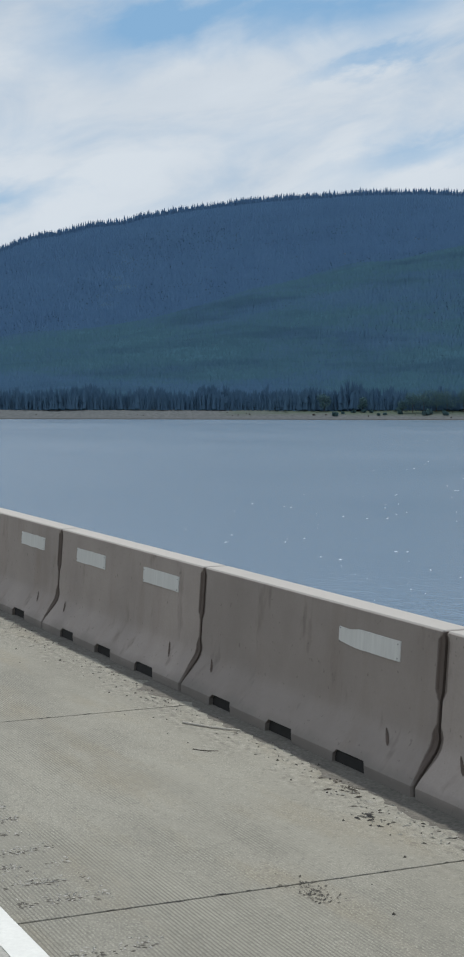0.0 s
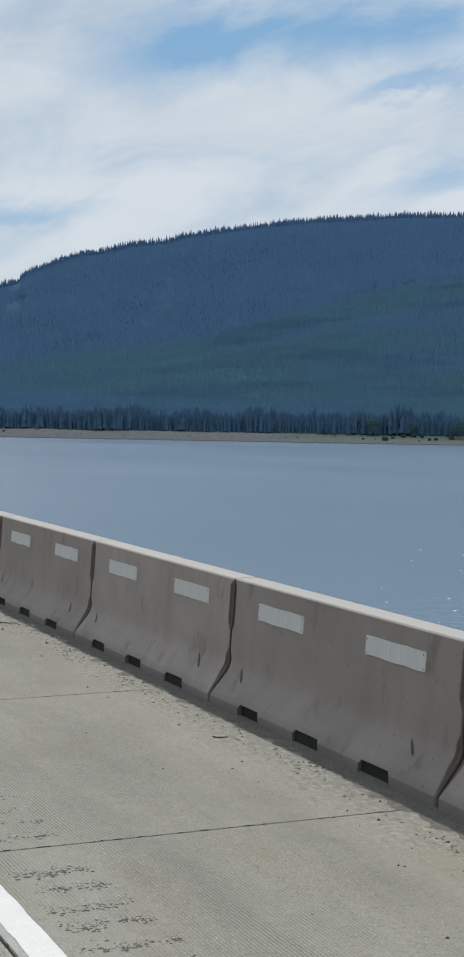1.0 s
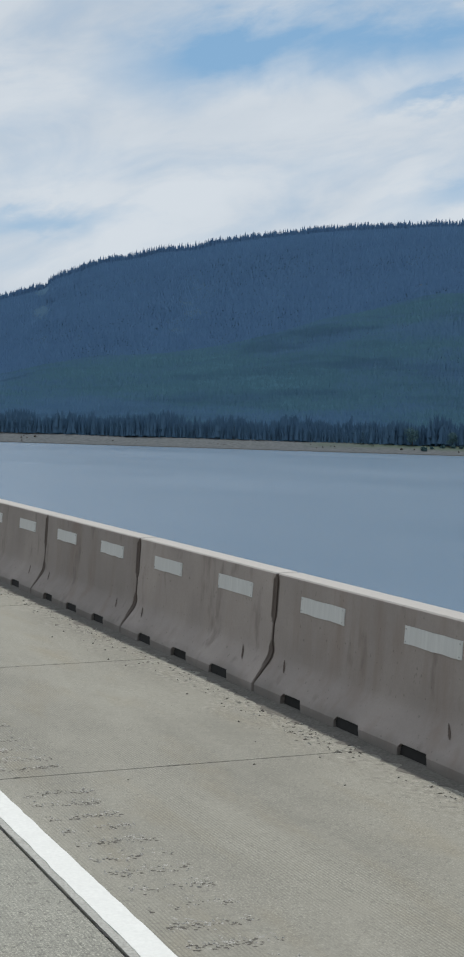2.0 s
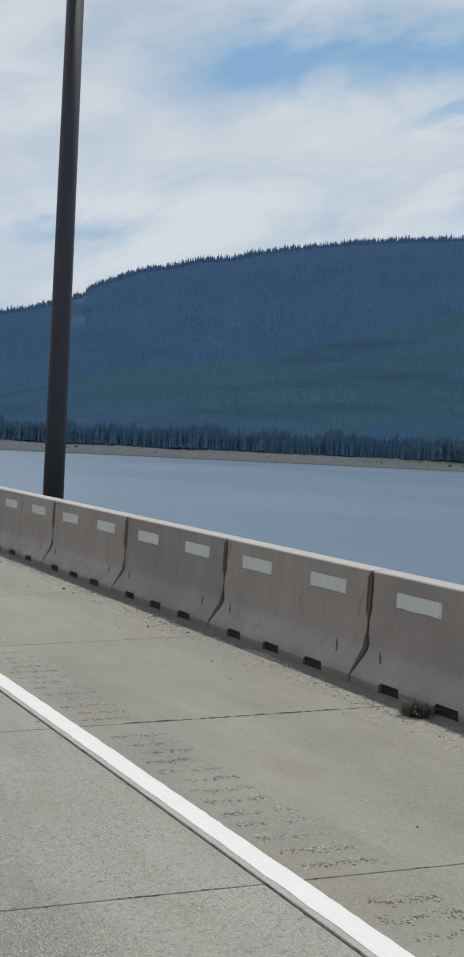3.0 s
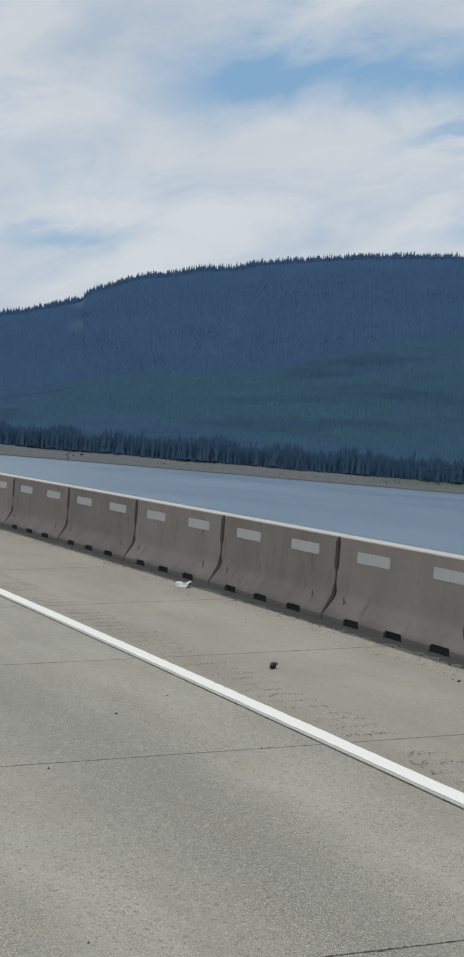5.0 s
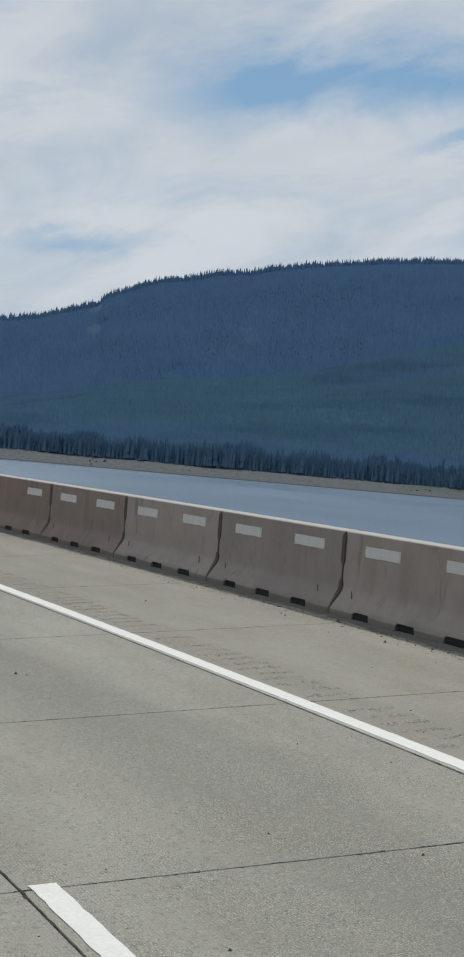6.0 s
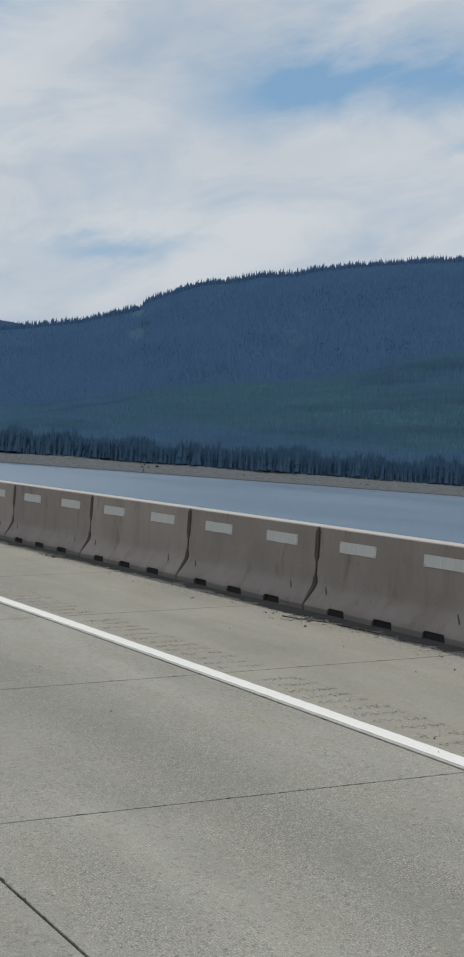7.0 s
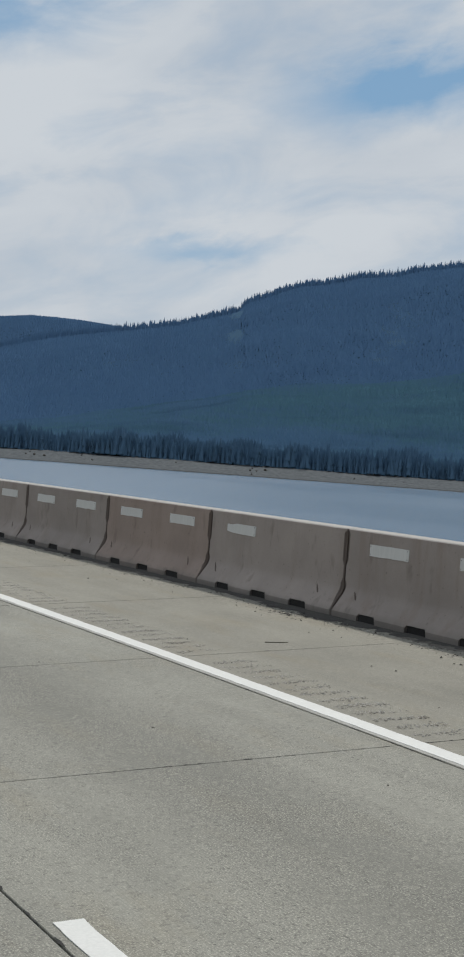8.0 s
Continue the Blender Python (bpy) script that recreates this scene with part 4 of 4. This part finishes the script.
def joint_chips():
    """Broken edges along the joints of the slabs, filled with dirt."""
    rng = random.Random(17)
    rows = []
    for k in range(-2, 61):
        s = joint_at(k)
        bad = rng.random()
        for n0, n1 in ((-3.05, -0.15), (-6.8, -3.15), (-10.4, -6.85)):
            for _ in range(int(rng.uniform(8, 26) + 30 * bad * bad)):
                n = rng.uniform(n0, n1)
                rows.append((s + rng.uniform(-0.012, 0.012), n, rng.uniform(0.004, 0.013), rng.uniform(0.012, 0.045), 0.0008, rng.uniform(-0.15, 0.15)))
    for s, n0, n1, count, size in ((joint_at(2), -2.85, -2.15, 60, 0.024), (joint_at(21), -2.5, -0.4, 75, 0.024)):
        for _ in range(count):
            rows.append((s + rng.gauss(0, 0.012), rng.uniform(n0, n1), rng.uniform(0.4, 1.0) * size, rng.uniform(0.02, 0.05), 0.0008, rng.uniform(-0.2, 0.2)))
    for n in (-3.105, -6.828):
        s = 0.0
        while s < 275:
            s += rng.uniform(0.05, 0.5)
            rows.append((s, n + rng.uniform(-0.008, 0.008), rng.uniform(0.02, 0.09), rng.uniform(0.005, 0.013), 0.0008, 0.0))
    bits(rows, SEAM, "joint_chips", "dark dirt-filled chips along the joints of the slabs", "chips")


joint_chips()


def pebbles():
    rng = random.Random(21)
    verts, faces = [], []
    for k in range(2600):
        s = rng.uniform(2, 285)
        n = -0.05 - abs(rng.gauss(0, 0.35)) if rng.random() < 0.75 else rng.uniform(-9.5, -0.2)
        size = rng.uniform(0.005, 0.014) * (2.0 if rng.random() < 0.06 else 1.0)
        b = len(verts)
        verts += [road(s + size * math.cos(a) * rng.uniform(0.7, 1.3), n + size * math.sin(a) * rng.uniform(0.7, 1.3), 0.0005) for a in (0, 1.5, 3.1, 4.7)]
        verts.append(road(s, n, size * rng.uniform(0.6, 1.3)))
        faces += [(b, b + 1, b + 4), (b + 1, b + 2, b + 4), (b + 2, b + 3, b + 4), (b + 3, b, b + 4)]
    return tagged(solid("pebbles", verts, faces, PIT), "small dark stones strewn over the road shoulder", "pebbles", kind="stuff")


pebbles()
TWIG = plain("dry_twig", (0.10, 0.085, 0.068), 0.9, 0.3, 30.0)
BLACK = plain("black_rubber", (0.02, 0.019, 0.018), 0.8, 0.3, 30.0)
PALE = plain("bleached_wood", (0.50, 0.46, 0.40), 0.85, 0.2, 30.0)
WHITE = plain("white_litter", (0.72, 0.72, 0.70), 0.7, 0.1, 20.0)


def rod(name, s0, n0, s1, n1, r, mat, label, category, bend=0.02, fork=False):
    """A stick lying on the road, slightly bent."""
    r *= 0.6 if mat is TWIG else 1.0
    a, b = road(s0, n0, r), road(s1, n1, r)
    rng = random.Random(int(abs(s0) * 100))
    up = Vector((0, 0, 1))
    bm = bmesh.new()

    def limb(p, q, r0, r1, sag):
        way = (q - p).normalized()
        side = way.cross(up).normalized()
        rings = []
        for k in range(6):
            f = k / 5
            c = p.lerp(q, f) + side * sag * math.sin(math.pi * f) + side * rng.uniform(-0.15, 0.15) * sag
            rr = r0 + (r1 - r0) * f
            rings.append([bm.verts.new(c + (side * math.cos(t) + up * math.sin(t)) * rr) for t in (0, 1.05, 2.1, 3.14, 4.19, 5.24)])
        for x, y in zip(rings, rings[1:]):
            for k in range(6):
                bm.faces.new((x[k], x[(k + 1) % 6], y[(k + 1) % 6], y[k]))
        bm.faces.new(rings[0]), bm.faces.new(rings[-1])

    limb(a, b, r, r * 0.7, bend)
    if fork:
        m = a.lerp(b, 0.5)
        d = (b - a)
        limb(m, m + d * 0.35 + d.cross(up) * 0.3, r * 0.6, r * 0.3, bend * 0.5)
    return tagged(part(name, bm, mat), label, category)


rod("rod", 10.33, -0.42, 9.88, -0.15, 0.009, PALE, "pale bleached stick lying against the barrier", "stick")
rod("twig", 9.49, -0.69, 9.36, -0.55, 0.006, TWIG, "small forked dry twig on the shoulder", "twig", 0.02, True)
rod("twig", 25.28, -0.67, 25.25, -0.56, 0.008, TWIG, "short dry twig on the shoulder", "twig")
rod("twig", 22.54, -0.59, 22.55, -0.35, 0.007, TWIG, "thin forked dry twig on the shoulder", "twig", 0.03, True)
rod("twig", 40.67, -0.46, 40.61, -0.36, 0.010, TWIG, "curled dry twig beside the barrier", "twig", 0.04, True)
rod("twig", 47.35, -0.38, 47.18, -0.21, 0.010, TWIG, "dry twig beside the barrier", "twig", 0.02, True)
rod("stick", 246.58, -2.21, 246.27, -1.65, 0.020, BLACK, "thick black stick lying on the shoulder", "stick", 0.012)
rod("stick", 238.88, -1.40, 238.65, -1.10, 0.016, BLACK, "short black stick lying on the shoulder", "stick", 0.01)
rod("twig", 251.35, -0.88, 251.67, -0.44, 0.010, TWIG, "thin dry branch lying on the shoulder", "twig", 0.03, True)
rod("twig", 257.44, -1.68, 257.34, -1.46, 0.009, TWIG, "thin dry branch lying on the shoulder", "twig", 0.02, True)
rod("twig", 119.10, -0.83, 119.06, -0.78, 0.010, TWIG, "short dry twig on the shoulder", "twig", 0.02)
rod("twig", 218.26, -0.80, 218.10, -0.62, 0.012, TWIG, "short dry twig on the shoulder", "twig", 0.02, True)


for s0, n0, s1, n1 in ((228.26, -0.45, 227.52, -0.26), (227.32, -0.23, 226.09, -0.13), (236.85, -0.36, 236.26, -0.20)):
    rod("tyre_strip", s0, n0, s1, n1, 0.006, BLACK, "black strip of tyre rubber along the barrier", "scrap", 0.03)


def tuft(s, n, wide, tall, count, mat, label, category, seed):
    """A loose clump of bent blades and stalks."""
    rng = random.Random(seed)
    verts, faces = [], []
    for _ in range(count):
        a, r0 = rng.uniform(0, 6.28), rng.uniform(0, 0.45) * wide
        c = Vector((math.cos(a) * r0, math.sin(a) * r0 * 0.6, 0))
        d = Vector((math.cos(a + rng.uniform(-1, 1)), math.sin(a), 0)) * wide * rng.uniform(0.15, 0.45)
        h = tall * rng.uniform(0.4, 1.0)
        w = Vector((-d.y, d.x, 0)).normalized() * rng.uniform(0.003, 0.008)
        b = len(verts)
        verts += [c - w, c + w, c + d * 0.5 + w * 0.8 + Vector((0, 0, h * 0.75)), c + d * 0.5 - w * 0.8 + Vector((0, 0, h * 0.75)), c + d + Vector((0, 0, h * rng.uniform(0.6, 1.0)))]
        faces += [(b, b + 1, b + 2, b + 3), (b + 3, b + 2, b + 4)]
    ob = solid(category.replace(" ", "_"), verts, faces, mat)
    ob.matrix_basis = road_pose(s, n, -0.002)
    return tagged(ob, label, category)


tuft(101.26, -0.13, 0.34, 0.13, 190, TWIG, "dry brown weed tuft at the foot of the barrier", "weed", 1)


def rubbish(s, n, wide, count, mat, label, category, seed, fine=1.0):
    """A low scatter of crumpled shreds and stones swept together."""
    rng = random.Random(seed)
    verts, faces = [], []
    for _ in range(count):
        c = Vector((rng.gauss(0, 0.4) * wide, rng.gauss(0, 0.16) * wide, 0))
        turn, r = rng.uniform(0, 6.28), rng.uniform(0.003, 0.010) * fine * (1.8 if rng.random() < 0.1 else 1.0)
        long = rng.uniform(1.0, 4.5)
        b = len(verts)
        for k in range(6):
            t = math.pi * k / 3
            u, v = math.cos(t) * r * long * rng.uniform(0.7, 1.2), math.sin(t) * r * rng.uniform(0.7, 1.2)
            verts.append(c + Vector((u * math.cos(turn) - v * math.sin(turn), u * math.sin(turn) + v * math.cos(turn), 0.0)))
        verts.append(c + Vector((0, 0, r * rng.uniform(0.3, 0.9))))
        faces += [(b + k, b + (k + 1) % 6, b + 6) for k in range(6)]
    ob = solid(category, verts, faces, mat)
    ob.matrix_basis = road_pose(s, n, 0.004)
    return tagged(ob, label, category, kind="stuff")


rubbish(8.05, -0.23, 0.35, 40, TWIG, "dry stalks and grit at the foot of the barrier", "debris", 2)
rubbish(7.38, -0.45, 0.22, 26, BLACK, "small stones and stalks on the shoulder", "debris", 3)
rubbish(6.26, -1.37, 0.30, 150, PIT, "dark crumbs of dirt on the shoulder", "debris", 13, 0.45)
rubbish(139.11, -0.26, 0.7, 120, TWIG, "heap of dry stalks at the foot of the barrier", "debris", 4)
rubbish(228.02, -0.33, 0.8, 110, BLACK, "dark shreds of tyre rubber along the barrier", "scrap", 6)
rubbish(236.81, -0.30, 0.6, 80, BLACK, "dark shreds of tyre rubber along the barrier", "scrap", 7)
rubbish(259.46, -0.31, 0.6, 90, BLACK, "dark shreds of tyre rubber along the barrier", "scrap", 8)
tuft(132.09, 0.97, 0.4, 1.32, 90, TWIG, "leggy dark weed growing behind the barrier", "weed", 9)


def rag(s, n):
    """A twisted strip of torn rubber that stands up from the shoulder."""
    bm = bmesh.new()
    for turn, tall, wide in ((0.0, 0.17, 0.035), (2.1, 0.11, 0.045), (4.0, 0.06, 0.05)):
        rows = []
        for k in range(9):
            f = k / 8
            c = Vector((math.cos(turn + 2.6 * f) * 0.07 * (1 - 0.5 * f), math.sin(turn + 2.6 * f) * 0.05, 0.006 + tall * f))
            d = Vector((math.cos(turn * 2 + 4 * f), math.sin(turn * 2 + 4 * f), 0.5 * math.sin(7 * f))) * wide * (1 - 0.6 * f)
            e = Vector((-d.y, d.x, 0)).normalized() * 0.005
            rows.append([bm.verts.new(c + d + e), bm.verts.new(c - d + e), bm.verts.new(c - d - e), bm.verts.new(c + d - e)])
        for p, q in zip(rows, rows[1:]):
            for k in range(4):
                bm.faces.new((p[k], p[(k + 1) % 4], q[(k + 1) % 4], q[k]))
        bm.faces.new(rows[0]), bm.faces.new(rows[-1])
    low = min(v.co.z for v in bm.verts)
    for v in bm.verts:
        v.co.z -= low
    ob = part("rubber_scrap", bm, BLACK)
    ob.matrix_basis = road_pose(s, n)
    return tagged(ob, "twisted dark strip of torn rubber on the shoulder", "scrap")


rag(137.13, -0.60)


def crumpled_sheet(seed, long, wide, tall):
    """A stiff sheet folded into an uneven arch, with creases."""
    bm = bmesh.new()
    nx, ny = 9, 6
    top, under = [], []
    for i in range(nx):
        for j in range(ny):
            u, v = i / (nx - 1) - 0.5, j / (ny - 1) - 0.5
            crease = noise.noise((u * 5 + seed, v * 4, 0.0))
            arch = tall * (1 - abs(2 * v) ** 1.5) * (0.8 + 0.3 * math.cos(9 * u + seed))
            c = Vector((u * long * (1 + 0.25 * crease), v * wide * (1 + 0.3 * crease), 0.006 + max(0.0, arch + 0.3 * tall * crease)))
            top.append(bm.verts.new(c))
            under.append(bm.verts.new(c - Vector((0, 0, 0.004))))
    for i in range(nx - 1):
        for j in range(ny - 1):
            a, b, c, d = i * ny + j, i * ny + j + 1, (i + 1) * ny + j + 1, (i + 1) * ny + j
            bm.faces.new((top[d], top[c], top[b], top[a]))
            bm.faces.new((under[a], under[b], under[c], under[d]))
    rim = [j for j in range(ny)] + [i * ny + ny - 1 for i in range(1, nx)] + [(nx - 1) * ny + j for j in range(ny - 2, -1, -1)] + [i * ny for i in range(nx - 2, 0, -1)]
    for a, b in zip(rim, rim[1:] + rim[:1]):
        bm.faces.new((top[a], top[b], under[b], under[a]))
    return bm


ob = part("paper_scrap", crumpled_sheet(3, 0.22, 0.17, 0.080), WHITE)
ob.matrix_basis = road_pose(171.53, -0.35) @ pose(0, 0, 0, rz=35)
tagged(ob, "crumpled white litter at the foot of the barrier", "litter")
rod("stick", 55.88, -0.51, 55.91, -0.37, 0.009, BLACK, "short dark stick lying beside the barrier", "stick", 0.006)
roll = lump(77, 0.046, 0.9)
for v in roll.verts:  # wound like a rope, its end lifted
    v.co = Vector((v.co.x * 1.7, v.co.y * (0.8 + 0.25 * math.sin(v.co.x * 120)), v.co.z * (0.8 + 0.25 * math.sin(v.co.x * 120 + 1)) + 0.25 * max(0.0, -v.co.x)))
ob = part("rubber_scrap", roll, BLACK)
ob.matrix_basis = road_pose(164.47, -2.01, 0.030) @ pose(0, 0, 0, rz=-45)
tagged(ob, "short dark roll of torn rubber on the shoulder", "scrap")

knob = part("concrete_chunk", lump(63, 0.045, 0.5), CRUMB)
knob.matrix_basis = road_pose(140.35, 0.36, TALL + 0.018)
tagged(knob, "small grey lump of concrete on top of a barrier", "chunk")


def flecks():
    """Small white flakes on the open lake that stand in for glints of the sun."""
    rng = random.Random(14)
    verts, faces = [], []
    for _ in range(330):
        a, r = rng.uniform(48, 63), 70 * math.exp(rng.uniform(0, 2.2))
        if rng.random() < (a - 51) / 13:
            continue
        x, y = 5 - math.sin(radians(a)) * r, -5 + math.cos(radians(a)) * r
        x -= rng.uniform(0, 60)
        w, turn, b = rng.uniform(0.04, 0.19) * (r / 150) ** 0.5, rng.uniform(0.5, 1.4), len(verts)
        for i in range(6):
            t = math.pi * i / 3
            u, v = math.cos(t) * w * rng.uniform(0.7, 1.2), math.sin(t) * w * 0.28 * rng.uniform(0.6, 1.2)
            verts.append((x + u * math.cos(turn) - v * math.sin(turn), y + u * math.sin(turn) + v * math.cos(turn), LAKE + 0.01))
        verts.append((x, y, LAKE + 0.12 * w + 0.03))
        faces += [(b + i, b + (i + 1) % 6, b + 6) for i in range(6)]
    return tagged(solid("wave_crests", verts, faces, GLINT), "tiny white flakes scattered on the lake as sun glints", "waves", kind="stuff")


GLINT = plain("glint_white", (0.60, 0.64, 0.68), 0.4, 0.05, 3.0)
flecks()


# ---- road slabs, piece by piece ----
def slab(s0, s1, n0, n1, mat):
    c, d = 0.003, 0.004
    g = 0.0075
    verts, uvs = [], []
    for inset, h in ((0.0, -0.2), (0.0, -d), (c, 0.0)):
        for s, n in ((s0 + g + inset, n0 + inset), (s1 - g - inset, n0 + inset), (s1 - g - inset, n1 - inset), (s0 + g + inset, n1 - inset)):
            verts.append(tuple(road(s, n, h)))
            uvs.append((s, n))
    faces = [(8, 11, 10, 9)]
    for a in (0, 4):
        for k in range(4):
            j = (k + 1) % 4
            faces.append((a + k, a + 4 + k, a + 4 + j, a + j))
    me = bpy.data.meshes.new("slab")
    me.from_pydata(verts, [], faces)
    uv = me.uv_layers.new(name="way")
    for loop in me.loops:
        uv.data[loop.index].uv = uvs[loop.vertex_index]
    me.materials.append(mat)
    ob = new("slab", me)
    ob.parent = road_bed
    return ob


for n0, n1, mat in STRIPS:
    for k in range(-12, 76):
        slab(joint_at(k), joint_at(k + 1), n0, n1, mat)
